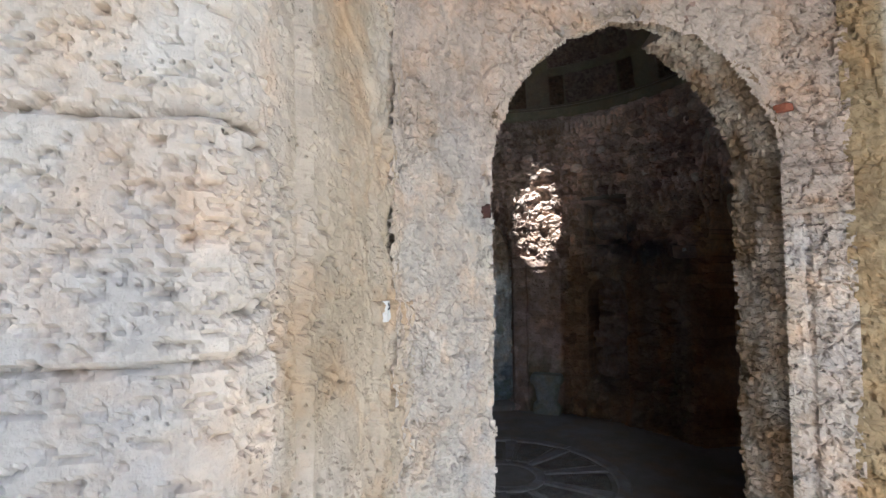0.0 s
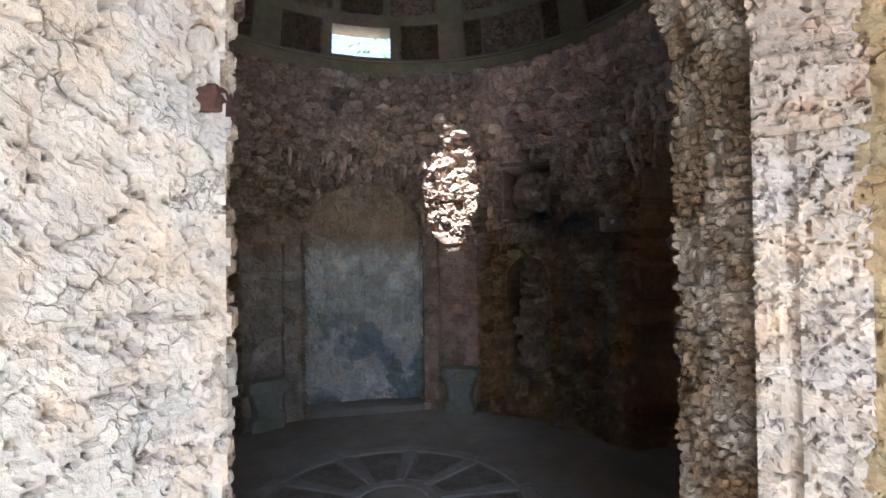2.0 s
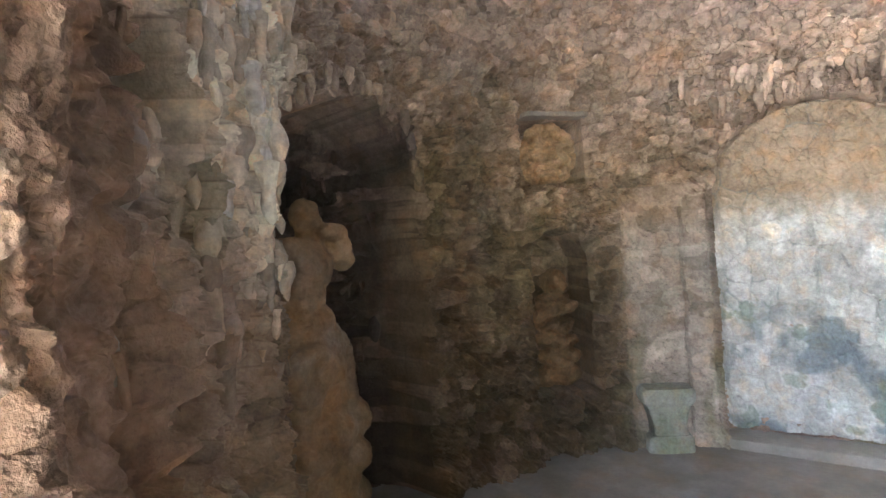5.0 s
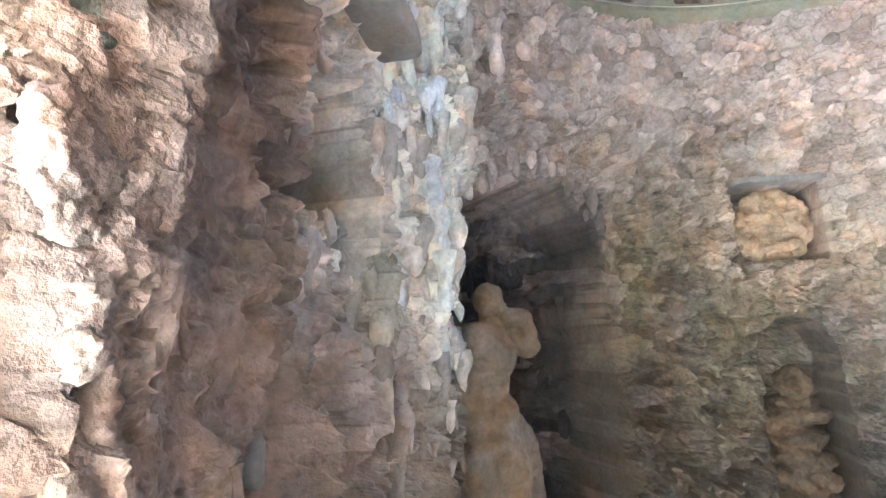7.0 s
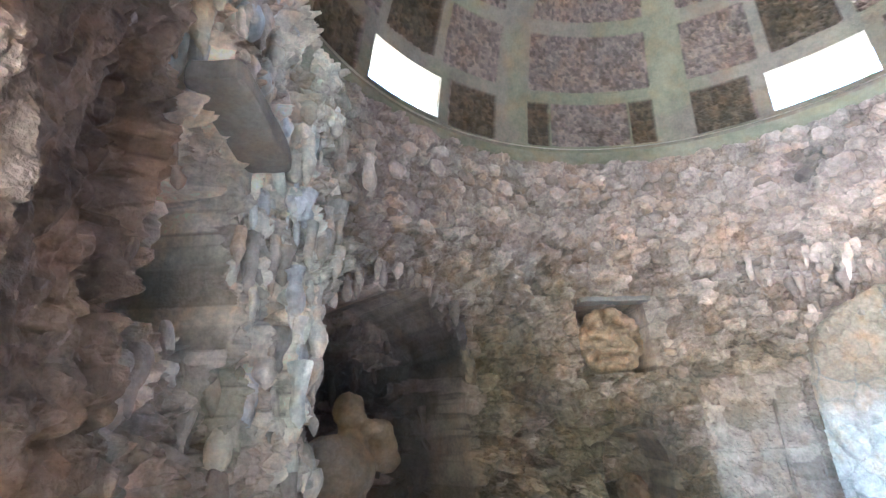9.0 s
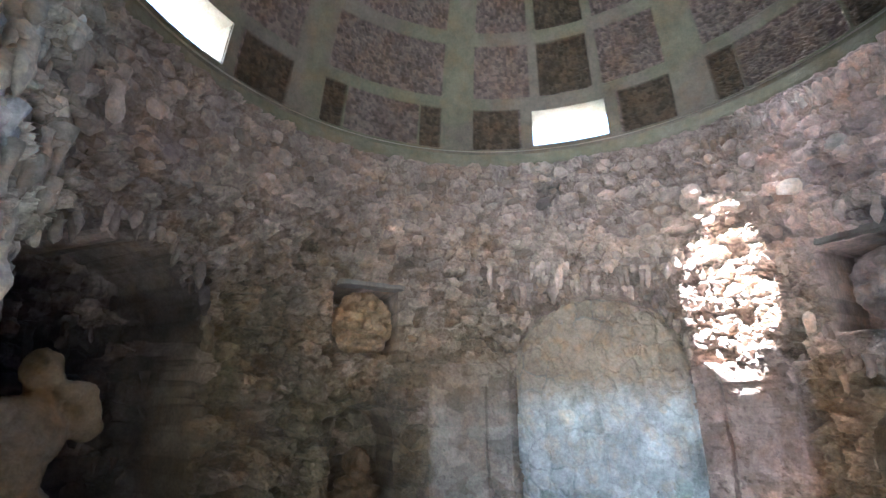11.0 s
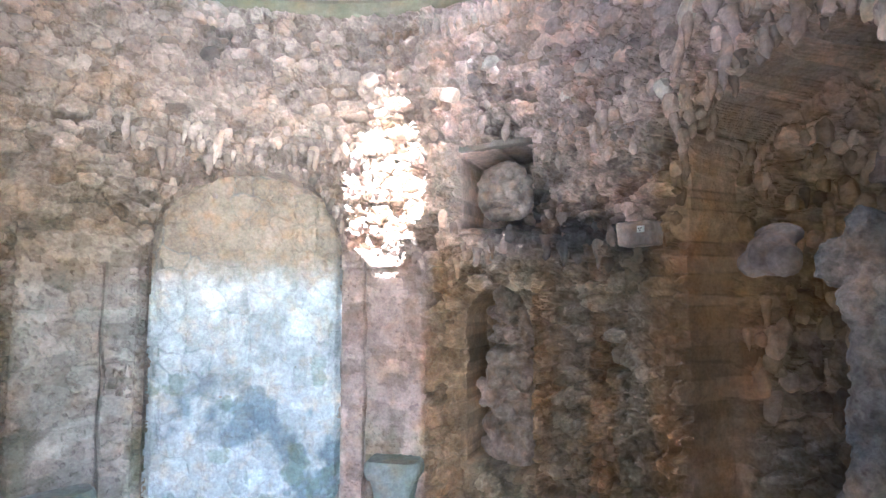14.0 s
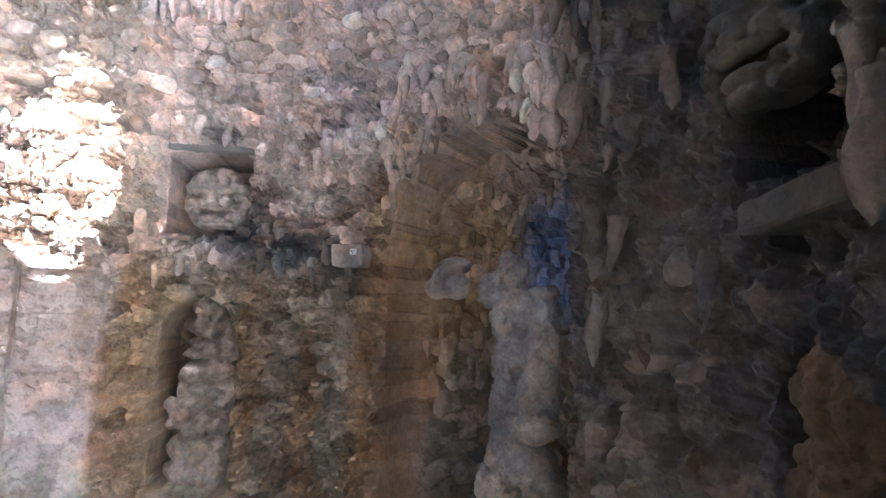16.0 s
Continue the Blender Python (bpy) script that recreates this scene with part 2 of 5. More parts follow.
def wall_depth(phi, z):
    """How far the wall's surface lies beyond its round of 2 m (minus: proud of it)."""
    s = np.radians(phi) * RW
    ap = np.abs(phi)
    left, right = phi > 0, phi < 0
    wob = 0.03 * (fbm(s * 3.1, z * 3.1, 3, 40) - 0.5)
    wz = 0.05 * (fbm(s * 3.3 + 9, z * 3.3, 3, 44) - 0.5)
    fine = fbm(s / 0.045, z / 0.04, 4, 35) - 0.5
    drip = fbm(s / 0.045, z / 0.26, 4, 61) - 0.5
    broad = fbm(s / 0.35, z / 0.35, 5, 33) - 0.5
    jag = 1 - np.abs(2 * fbm(s / 0.09, z / 0.11, 5, 37) - 1) * 2
    pocks = ss(0.60, 0.72, fbm(s / 0.022, z / 0.020, 3, 147))
    edge = LEDGE + 0.10 * (fbm(s / 0.16, z * 0 + 3, 3, 45) - 0.5)
    crust = ss(edge - 0.012, edge + 0.016, z)
    grot = band(114, 176, ap, 4)
    near = ss(146, 153, ap) * (1 - ss(158.5, 162, ap)) * left
    dressed = np.maximum(band(17, 33.5, ap, 0.5) * np.where(left, 1 - ss(1.75, 1.9, z), 1 - ss(1.68, 1.74, z)), 0.6 * band(71.4, 77.6, ap, 0.5) * right * (1 - ss(1.72, 1.8, z)))
    calm = np.zeros(phi.shape)
    for mid, half, top, deep in NICHES:
        calm = np.maximum(calm, ss(-0.02, 0.01, arch_in(np.radians(phi - mid) * RW, z, half, -1.0, top - 0.5, 0.5)))
    framed = np.zeros(phi.shape)
    for mid in DIAGONALS[:2]:
        x = np.radians(phi - mid) * RW
        box = np.minimum(0.27 - np.abs(x), np.minimum(z - 1.82, 2.37 - z))
        framed = np.maximum(framed, np.maximum(ss(0, 0.03, box), ss(0, 0.03, arch_in(x, z, 0.25, 0.40, 1.26, 0.30))))
    plain = (1 - dressed) * (1 - calm) * (1 - 0.7 * framed) * (1 - grot) * (1 - crust)
    # coursed rubble: flat uneven faces, narrow sunk joints, a few missing stones
    g, one, two = cells((s + wob) / 0.13, (z + wz) / 0.085, 3, 0.75)
    gs, os_, ts_ = cells((s + wob) / 0.055, (z + wz) / 0.042, 5, 0.9)
    tilt = (two - 0.5) * (z / 0.10 - np.floor(z / 0.10) - 0.5)
    d = -plain * (0.032 * ss(0.0, 0.20, g) + 0.065 * (one - 0.5) * ss(0.02, 0.12, g) + 0.02 * tilt - 0.045 * (one < 0.10) * ss(0.05, 0.2, g))
    d = d - plain * (0.018 * ss(0.0, 0.30, gs) * (os_ > 0.2) + 0.02 * (os_ - 0.5) * ss(0.0, 0.2, gs) + 0.05 * broad + 0.030 * fine + 0.02 * jag - 0.012 * pocks)
    # drapes of tartar above the openings
    drape = np.maximum(band(2.15, 2.60, z, 0.08) * np.maximum(band(-112, -36, phi, 3), band(70, 114, phi, 3)), band(2.05, 2.42, z, 0.06) * band(-24, 19, phi, 2))
    drape = np.maximum(drape, band(1.58, 1.88, z, 0.05) * band(-72, -38, phi, 3)) * (1 - calm) * (1 - 0.8 * framed) * (1 - crust)
    gd, od, td = cells((s + wob) / 0.055, (z + wz) / 0.19, 93)
    d = d - drape * (0.030 * ss(0.0, 0.35, gd) + 0.035 * (od - 0.4) + 0.03 * drip)
    # crust of rubble under the cornice, proud of the wall below
    g2, o2, t2 = cells((s + wob * 2) / 0.15 + 31, (z + wz * 2) / 0.085, 11, 1.0)
    d = d - crust * (1 - 0.8 * near) * (1 - 0.5 * grot) * (0.040 + 0.03 * ss(0, 0.2, g2) + 0.06 * (o2 - 0.4) * ss(0, 0.25, g2) + 0.05 * broad + 0.04 * fine + 0.03 * jag)
    d = d - 0.06 * ss(2.65, 3.1, z)
    # grotto: deep flutes, hanging lobes and hollows
    ridge = 1 - np.abs(2 * fbm((s + wob) / 0.10, (z + 3 * wz) / 0.42, 4, 21) - 1) * 1.7
    lumps = 0.6 * fbm(s / 0.20, z / 0.75, 5, 27) + 0.4 * fbm(s / 0.3, z / 0.3, 4, 29) - 0.47
    g3, o3, t3 = cells((s + 2 * wob) / 0.075, (z + wz) / 0.20, 91)
    gf, of_, tf_ = cells((s + 2 * wob) / 0.032, (z + wz) / 0.062, 97)
    amp = np.where(right, 0.75, 1.0) * (1 - 0.75 * near)
    d = d - grot * amp * (0.11 * (ridge - 0.55) + 0.24 * lumps + 0.05 * ss(0, 0.4, g3) * (0.3 + o3) + 0.050 * (of_ - 0.3) * ss(0, 0.25, gf) + 0.08 * drip + 0.045 * fine + 0.02 * jag - 0.012 * pocks) - 0.075 * band(143, 160.5, ap, 2) + 0.08 * ss(160, 164.5, ap)
    # rough smooth-faced mass beside the doorway
    g4, o4, t4 = cells(s / 0.10, z / 0.16, 131)
    d = d - near * (0.04 * (o4 - 0.3) * ss(0, 0.5, g4) + 0.07 * (fbm(s / 0.11, z / 0.17, 4, 151) - 0.5) + 0.014 * (fbm(s / 0.02, z / 0.025, 3, 153) - 0.5) - 0.010 * pocks)
    # pilasters beside the relief, their open joint and cap
    d = d - 0.045 * band(17.2, 33.3, ap, 0.25) * np.where(left, 1 - ss(1.76, 1.79, z), 1 - ss(1.70, 1.73, z)) + 0.035 * dressed * pocks * 0.4 - 0.010 * dressed * fine
    jn = 0.9 * (fbm(z * 4, s * 0, 3, 71) - 0.5)
    d = d + 0.045 * band(21.9, 22.3, ap + jn, 0.15) * (1 - ss(1.60, 1.64, z))
    for zc in (0.72, 1.06, 1.36):
        d = d + 0.009 * np.exp(-(((z - zc - 0.02 * (fbm(s * 5, z * 0, 2, 73) - 0.5)) / 0.007) ** 2)) * band(17.2, 33.3, ap, 0.3)
    d = d - 0.022 * band(17.0, 33.4, ap, 0.3) * band(1.60, 1.70, z, 0.008) * right - 0.022 * band(17.0, 26, ap, 0.3) * band(1.70, 1.80, z, 0.008) * left
    # flat strips beside the statue niches
    d = d - 0.050 * band(54.5, 67, phi, 0.3) * (1 - ss(2.30, 2.36, z)) - 0.03 * band(109.5, 123.5, phi, 0.6) * (1 - ss(2.5, 2.6, z))
    d = d - 0.055 * band(71.3, 77.6, ap, 0.25) * right * (1 - ss(1.64, 1.66, z)) - 0.045 * band(-59.5, -55.2, phi, 0.3) * (1 - ss(1.5, 1.6, z)) - 0.06 * band(-125, -113.3, phi, 0.8)
    # recess of the relief
    x = np.radians(phi + 0.8) * RW
    rag = 0.06 * (fbm(s / 0.045, z * 0 + 1, 2, 52) - 0.5) + 0.03 * (fbm(s / 0.12, z / 0.12, 2, 53) - 0.5)
    inside = arch_in(x, z, 0.585, 0.03, 1.72, 0.52) + rag * ss(1.7, 1.9, z)
    d = d + 0.20 * ss(0.0, 0.018, inside)
    # statue niches, their backs coursed with uneven stones
    gn, on, tn = cells((s + wob) / 0.085, (z + wz) / 0.13, 171)
    for mid, half, top, deep in NICHES:
        x = np.radians(phi - mid) * RW
        i = arch_in(x, z, half, -1.0, top - 0.5, 0.5) + 1.4 * rag * ss(1.5, 1.9, z)
        bowl = np.sqrt(np.clip(1 - (x / half) ** 2, 0, 1)) * np.sqrt(np.clip(1 - (np.maximum(z - 1.75, 0) / 0.72) ** 2, 0.12, 1))
        d = d + ss(0.0, 0.025, i) * (0.10 + deep * bowl - (0.03 * ss(0, 0.2, gn) + 0.06 * (on - 0.4) + 0.04 * drip + 0.03 * fine) * ss(0.03, 0.1, i))
    # mask recesses and small niches
    for mid in DIAGONALS:
        x = np.radians(phi - mid) * RW
        low = 0.0 if abs(mid) < 90 else -0.05
        top = 2.29 if mid > 0 else 2.315
        i = np.minimum(0.235 - np.abs(x), np.minimum(z - 1.84 - low, top + low - z)) + 0.22 * rag
        d = d + 0.34 * ss(0.0, 0.012, i)
        peak = 0.32 if mid > 0 else 0.26
        i = arch_in(x, z, 0.215, 0.42, 1.22 + low, peak) + 0.6 * rag
        d = d + (0.34 if abs(mid) < 90 else 0.52) * ss(0.0, 0.02, i)
    # worn plinth
    d = d - 0.06 * (1 - ss(0.05, 0.22, z + 0.1 * (fbm(s * 4, z * 0, 3, 81) - 0.5)))
    return d


PINK, OCHRE, GREY, RUST = (0.45, 0.31, 0.25), (0.31, 0.235, 0.125), (0.37, 0.33, 0.29), (0.38, 0.19, 0.08)
LICHEN, SLATE, TUFA, MOSS = (0.075, 0.075, 0.08), (0.33, 0.37, 0.40), (0.50, 0.46, 0.39), (0.21, 0.21, 0.12)
BROWN, LILAC, BLUE = (0.20, 0.135, 0.08), (0.40, 0.31, 0.34), (0.19, 0.26, 0.46)


def wall_tint(phi, z):
    """The colours of the wall: bare stone, ochre, rust, moss and lichen where they have grown, with shade and
    brightening painted over.
    """
    s = np.radians(phi) * RW
    n1, n2, n3 = fbm(s * 1.6, z * 1.6, 4, 101), fbm(s * 3.5, z * 2.0, 4, 105), fbm(s * 6.0, z * 1.2, 4, 109)
    _, one, two = cells((s + 0.03 * (fbm(s * 3.1, z * 3.1, 3, 40) - 0.5)) / 0.13, (z + 0.05 * (fbm(s * 3.3 + 9, z * 3.3, 3, 44) - 0.5)) / 0.085, 3, 0.75)
    c = np.empty(phi.shape + (3,))
    c[:] = GREY
    c = blend(c, PINK, 1.6 * (n1 - 0.2))
    c = blend(c, PINK, 0.6 * band(2.1, 3.2, z, 0.2) * band(-60, 60, phi, 10))
    c = blend(c, OCHRE, band(18, 85, phi, 10) * (0.55 + 0.9 * (n2 - 0.4)) * (1 - 0.7 * ss(2.2, 2.7, z)))
    # brown towards the floor, also standing in for the weak light low down
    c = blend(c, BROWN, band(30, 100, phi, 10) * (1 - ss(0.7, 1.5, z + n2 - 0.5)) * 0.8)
    c = blend(c, GREY, band(16, 34, np.abs(phi), 2) * (1 - ss(1.4, 1.6, z)) * 0.75 * (phi > 0))
    c = blend(c, PINK, band(-34, -17, phi, 2) * (1 - ss(2.2, 2.5, z)) * 0.8)
    c = blend(c, LILAC, band(-90, -36, phi, 4) * ss(2.1, 2.4, z) * (0.4 + 1.2 * (n2 - 0.4)))
    c = blend(c, LICHEN, band(-80, -42, phi, 5) * band(1.62, 2.5, z - 0.01 * (phi + 60), 0.12) * ss(0.46, 0.62, n2 + 0.25 * band(1.62, 1.85, z, 0.1)) * 0.9)
    c = blend(c, LICHEN, band(-20, 12, phi, 5) * band(2.72, 3.1, z, 0.08) * ss(0.5, 0.62, n3) * 0.8)
    c = blend(c, RUST, band(-96, -34, phi, 3) * ss(0.5, 0.68, n3) * (1 - ss(1.2, 2.0, z)) * 0.95)
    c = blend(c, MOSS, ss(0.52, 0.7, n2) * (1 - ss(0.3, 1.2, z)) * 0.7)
    c = blend(c, (0.36, 0.26, 0.15), band(-110, -77, phi, 2) * band(0.9, 2.25, z, 0.2) * (0.15 + 0.9 * n2))
    # both sides painted darker towards the floor, where less light reaches
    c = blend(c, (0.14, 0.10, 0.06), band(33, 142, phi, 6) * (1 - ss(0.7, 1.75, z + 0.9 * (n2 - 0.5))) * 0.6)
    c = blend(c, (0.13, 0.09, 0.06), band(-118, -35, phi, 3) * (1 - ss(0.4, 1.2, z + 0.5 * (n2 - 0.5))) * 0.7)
    for mid, wide, top in ((-37.5, 2.2, 1.9), (-54.8, 1.3, 1.6), (-62.5, 1.6, 1.3), (-66.0, 1.5, 2.0), (-76.5, 2.5, 2.0), (-80.5, 2.0, 1.7)):
        c = blend(c, (0.46, 0.24, 0.11), np.exp(-(((phi - mid + 5 * (n1 - 0.5)) / wide) ** 2)) * (1 - ss(top - 0.5, top + 0.2, z)) * ss(0.3, 0.55, n3 + 0.05) * 0.65)
    # shade in the bottom of the east niche, put into the colour
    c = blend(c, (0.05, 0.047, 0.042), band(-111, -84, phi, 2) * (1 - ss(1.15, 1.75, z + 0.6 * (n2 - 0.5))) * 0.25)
    c = blend(c, (0.46, 0.31, 0.17), band(-95, -78, phi, 2) * band(1.1, 2.4, z, 0.1) * ss(0.3, 0.55, n3) * 0.8)
    c = blend(c, RUST, band(-96, -34, phi, 3) * ss(0.52, 0.66, n3) * (1 - ss(1.0, 1.8, z)) * 0.7)
    c = blend(c, BLUE, band(-114, -94, phi, 2) * band(1.45, 2.04, z, 0.10) * ss(0.3, 0.42, n2 + 0.2))
    # inside of the west niche coloured near black to deepen its shade
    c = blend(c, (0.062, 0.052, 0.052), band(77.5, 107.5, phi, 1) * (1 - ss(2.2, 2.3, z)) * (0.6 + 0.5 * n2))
    c = blend(c, TUFA, band(100, 175, phi, 6) * (0.35 + 0.65 * ss(0.35, 0.55, n1)) * ss(0.9, 1.5, z) * 0.95)
    c = blend(c, (0.48, 0.37, 0.31), band(120, 178, phi, 4) * ss(0.45, 0.62, n2) * 0.7)
    c = blend(c, (0.74, 0.70, 0.61), band(106, 142, phi, 4) * ss(1.3, 1.9, z) * (0.5 + 0.6 * n2))
    c = blend(c, MOSS, band(100, 150, phi, 6) * ss(0.55, 0.7, n3) * 0.5)
    # southeast sector painted dark, as little light should reach it
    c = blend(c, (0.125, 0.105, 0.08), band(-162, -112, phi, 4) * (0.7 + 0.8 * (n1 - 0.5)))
    # a little more shade painted in low down, outside the relief
    low_dark = ss(0.2, 0.75, n1 + 0.28 * (1.2 - z)) * (1 - ss(1.1, 1.7, z + 0.5 * (n2 - 0.5)))
    c = blend(c, (0.11, 0.085, 0.055), low_dark * (1 - band(-34, 34, phi, 3)) * 0.2)
    _, o2, _ = cells((s + 0.06 * (fbm(s * 3.1, z * 3.1, 3, 40) - 0.5)) / 0.15 + 31, (z + 0.1 * (fbm(s * 3.3 + 9, z * 3.3, 3, 44) - 0.5)) / 0.085, 11, 1.0)
    one = 0.5 + 0.7 * (np.where(z > LEDGE, o2, one) - 0.5)
    c = blend(c, np.clip(np.array(PINK) * 1.2, 0, 1), 0.2 * (two > 0.72))
    # foot of the southwest grotto darkened in place of dim light
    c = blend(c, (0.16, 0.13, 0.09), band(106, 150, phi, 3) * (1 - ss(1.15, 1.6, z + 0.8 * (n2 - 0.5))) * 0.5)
    c = blend(c, (0.60, 0.44, 0.31), 0.6 * band(-36, 62, phi, 6) * band(1.75, 2.75, z, 0.15) * ss(0.25, 0.55, n1))
    c = 0.95 * c + 0.05 * c.mean(-1, keepdims=True)
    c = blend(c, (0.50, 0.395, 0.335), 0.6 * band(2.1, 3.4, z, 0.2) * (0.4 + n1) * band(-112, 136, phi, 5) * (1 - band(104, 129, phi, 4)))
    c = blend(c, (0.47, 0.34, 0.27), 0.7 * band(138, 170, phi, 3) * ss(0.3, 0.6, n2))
    # sectors brightened by angle and height to make up for missing light
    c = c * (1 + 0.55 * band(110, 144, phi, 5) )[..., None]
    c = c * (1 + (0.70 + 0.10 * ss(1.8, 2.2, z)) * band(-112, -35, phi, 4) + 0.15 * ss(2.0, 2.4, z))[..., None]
    # pilasters beside the relief lifted as if by daylight from the door
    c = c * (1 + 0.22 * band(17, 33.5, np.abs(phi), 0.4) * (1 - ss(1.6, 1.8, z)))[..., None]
    c = blend(c, (0.30, 0.215, 0.165), 0.85 * band(144, 176, phi, 3))
    c = blend(c, (0.36, 0.265, 0.16), 0.65 * band(-79, -35, phi, 2) * (1 - ss(1.55, 1.75, z)) * (0.5 + n1))
    for mid, wide in ((-38, 2.6), (-56.5, 1.8), (-66, 1.2), (-78.5, 2.6)):
        c = blend(c, (0.47, 0.26, 0.14), 0.5 * np.exp(-(((phi - mid + 6 * (n1 - 0.5)) / wide) ** 2)) * (1 - ss(1.5, 2.0, z)) * ss(0.3, 0.5, n3))
    # earth and soot lodged in the joints
    gj = cells((s + 0.03 * (fbm(s * 3.1, z * 3.1, 3, 40) - 0.5)) / 0.13, (z + 0.05 * (fbm(s * 3.3 + 9, z * 3.3, 3, 44) - 0.5)) / 0.085, 3, 0.75)[0]
    c = blend(c, (0.09, 0.07, 0.05), 0.40 * (1 - ss(0.02, 0.10, gj)) * ss(0.4, 0.55, n2) * (1 - band(-34, 34, phi, 1) * (z < 1.7)))
    return 0.72 * c * (0.62 + 0.72 * one)[..., None]


DOOR_L, DOOR_R, DOOR_SPRING, DOOR_RISE = -0.61, 0.58, 1.85, 0.63
DOOR_MID, DOOR_HALF = (DOOR_L + DOOR_R) / 2, (DOOR_R - DOOR_L) / 2
TOP = 3.26


def wall_part(name, a, b, label):
    fine = {"wall_doorside": 2.4, "wall_southwest": 1.8, "wall_south": 1.0}.get(name, 1.35)
    phi = np.linspace(a, b, int((b - a) / 360 * 1080 * fine) + 1)
    z = np.linspace(-0.05, TOP, int(285 * min(fine, 1.8)))
    P, Z = np.meshgrid(phi, z, indexing="ij")
    Q = (P + 180) % 360 - 180
    d = wall_depth(Q, Z)
    places = polar(P, RW + d, Z)
    keep = None
    if b > 160 and a < 205:
        hole = arch_in(places[..., 0] - DOOR_MID, Z, DOOR_HALF, -1.0, DOOR_SPRING, DOOR_RISE) > -0.02
        keep = ~(hole[:-1, :-1] | hole[1:, 1:])
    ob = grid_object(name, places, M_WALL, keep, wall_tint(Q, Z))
    return tagged(ob, label, "wall", kind="structure")


WALLS = {}
for name, a, b, label in (
    ("wall_north", -34, 34, "rough pinkish rubble wall around an arched relief"),
    ("wall_northwest", 34, 78, "ochre rubble stone wall with mask recess and small niche"),
    ("wall_west", 78, 111, "stone wall with a deep arched statue niche, its shade painted in"),
    ("wall_southwest", 111, 139, "rough grotto wall of tartar crust and stalactites"),
    ("wall_doorside", 139, 165, "pinkish pocked tartar crust beside the doorway"),
    ("wall_south", 165, 200, "rough grotto wall around the arched doorway"),
    ("wall_southeast", 200, 246, "rough grotto wall with small niche, toned dark for its dim light"),
    ("wall_east", 246, 283, "stone wall with deep arched niche and a blue patch"),
    ("wall_northeast", 283, 326, "pink and black stained rubble wall with mask recess"),
):
    WALLS[name] = wall_part(name, a, b, label)

# ---- relief panel ----
phi = np.linspace(-18.5, 17.0, 150)
z = np.linspace(0.03, 2.3, 290)
P, Z = np.meshgrid(phi, z, indexing="ij")
S = np.radians(P + 0.8) * RW
g, one, two = cells(S / 0.13 + 3, Z / 0.16, 201)
gb, ob, tb = cells(S / 0.055, Z / 0.075, 221)
dep = 0.085 - 0.014 * ss(0, 0.16, g) - 0.042 * (one - 0.5) * ss(0, 0.35, g) - 0.008 * ss(0, 0.4, gb) - 0.022 * (ob - 0.5) * ss(0, 0.3, gb) - 0.018 * (fbm(S / 0.035, Z / 0.045, 4, 207) - 0.5) - 0.07 * (fbm(S / 0.14, Z / 0.17, 5, 205) - 0.5)


def blob(x, zz, rx, rz, h):
    return h * np.sqrt(np.clip(1 - ((S - x) / rx) ** 2 - ((Z - zz) / rz) ** 2, 0, 1))


dep = dep - np.maximum.reduce([blob(-0.03, 1.60, 0.065, 0.085, 0.05), blob(-0.02, 1.36, 0.14, 0.16, 0.05), blob(-0.07, 1.08, 0.075, 0.20, 0.05),
                               blob(0.08, 1.12, 0.075, 0.17, 0.05), blob(-0.07, 0.78, 0.055, 0.22, 0.045), blob(0.11, 0.85, 0.05, 0.18, 0.03)])
dep = dep + 0.05 * np.exp(-(((S - 0.09) / 0.018) ** 2 + ((Z - 1.33) / 0.014) ** 2))
n1, n2 = fbm(S * 3, Z * 3, 4, 210), fbm(S * 7, Z * 7, 4, 214)
tint = np.empty(P.shape + (3,))
tint[:] = (0.50, 0.50, 0.49)
tint = blend(tint, (0.40, 0.315, 0.235), ss(1.38, 1.72, Z + 0.3 * (n1 - 0.5)))
tint = blend(tint, (0.64, 0.64, 0.63), ss(0.5, 0.62, n2) * (1 - ss(1.4, 1.7, Z)))
tint = blend(tint, (0.21, 0.25, 0.28), ss(0.53, 0.62, n1) * (1 - ss(0.7, 1.1, Z)) * 0.9)
tint = blend(tint, (0.20, 0.24, 0.18), ss(0.58, 0.66, n2) * (1 - ss(0.9, 1.2, Z)) * 0.6)
tint = blend(tint, (0.20, 0.23, 0.24), 0.5 * (1 - ss(0.02, 0.08, g)) * ss(0.5, 0.65, n1))
tint = tint * (0.85 + 0.3 * one)[..., None]
inside = arch_in(S, Z, 0.553 + 0.015 * (n2 - 0.5), 0.05, 1.72, 0.52)
corner = np.hypot(np.maximum(np.abs(S) - 0.45, 0), np.maximum(0.19 - Z, 0)) > 0.13
keep = (inside > -0.01) & ~corner
keep = keep[:-1, :-1] & keep[1:, 1:]
dep = dep + 0.05 * (1 - ss(0.0, 0.03, inside))
panel = grid_object("relief_panel", polar(P, RW + dep, Z), M_PANEL, keep, tint)
tagged(panel, "arched stone relief with worn standing figure, bluish grey and stained", "relief")

# ---- cornice and dome ----
DOME_Z0, DOME_R, DOME_H, EYE_R, CROWN = 2.95, 1.95, 2.35, 0.300, 5.76


def dome_r(z):
    """The dome's inner radius: round below, drawn up to its open eye above the coffers."""
    low = DOME_R * np.sqrt(np.maximum(1 - ((z - DOME_Z0) / DOME_H) ** 2, 1e-4))
    top = DOME_R * math.sqrt(1 - ((4.6 - DOME_Z0) / DOME_H) ** 2)
    return np.where(z < 4.6, low, top + (EYE_R - top) * (z - 4.6) / (CROWN - 4.6))


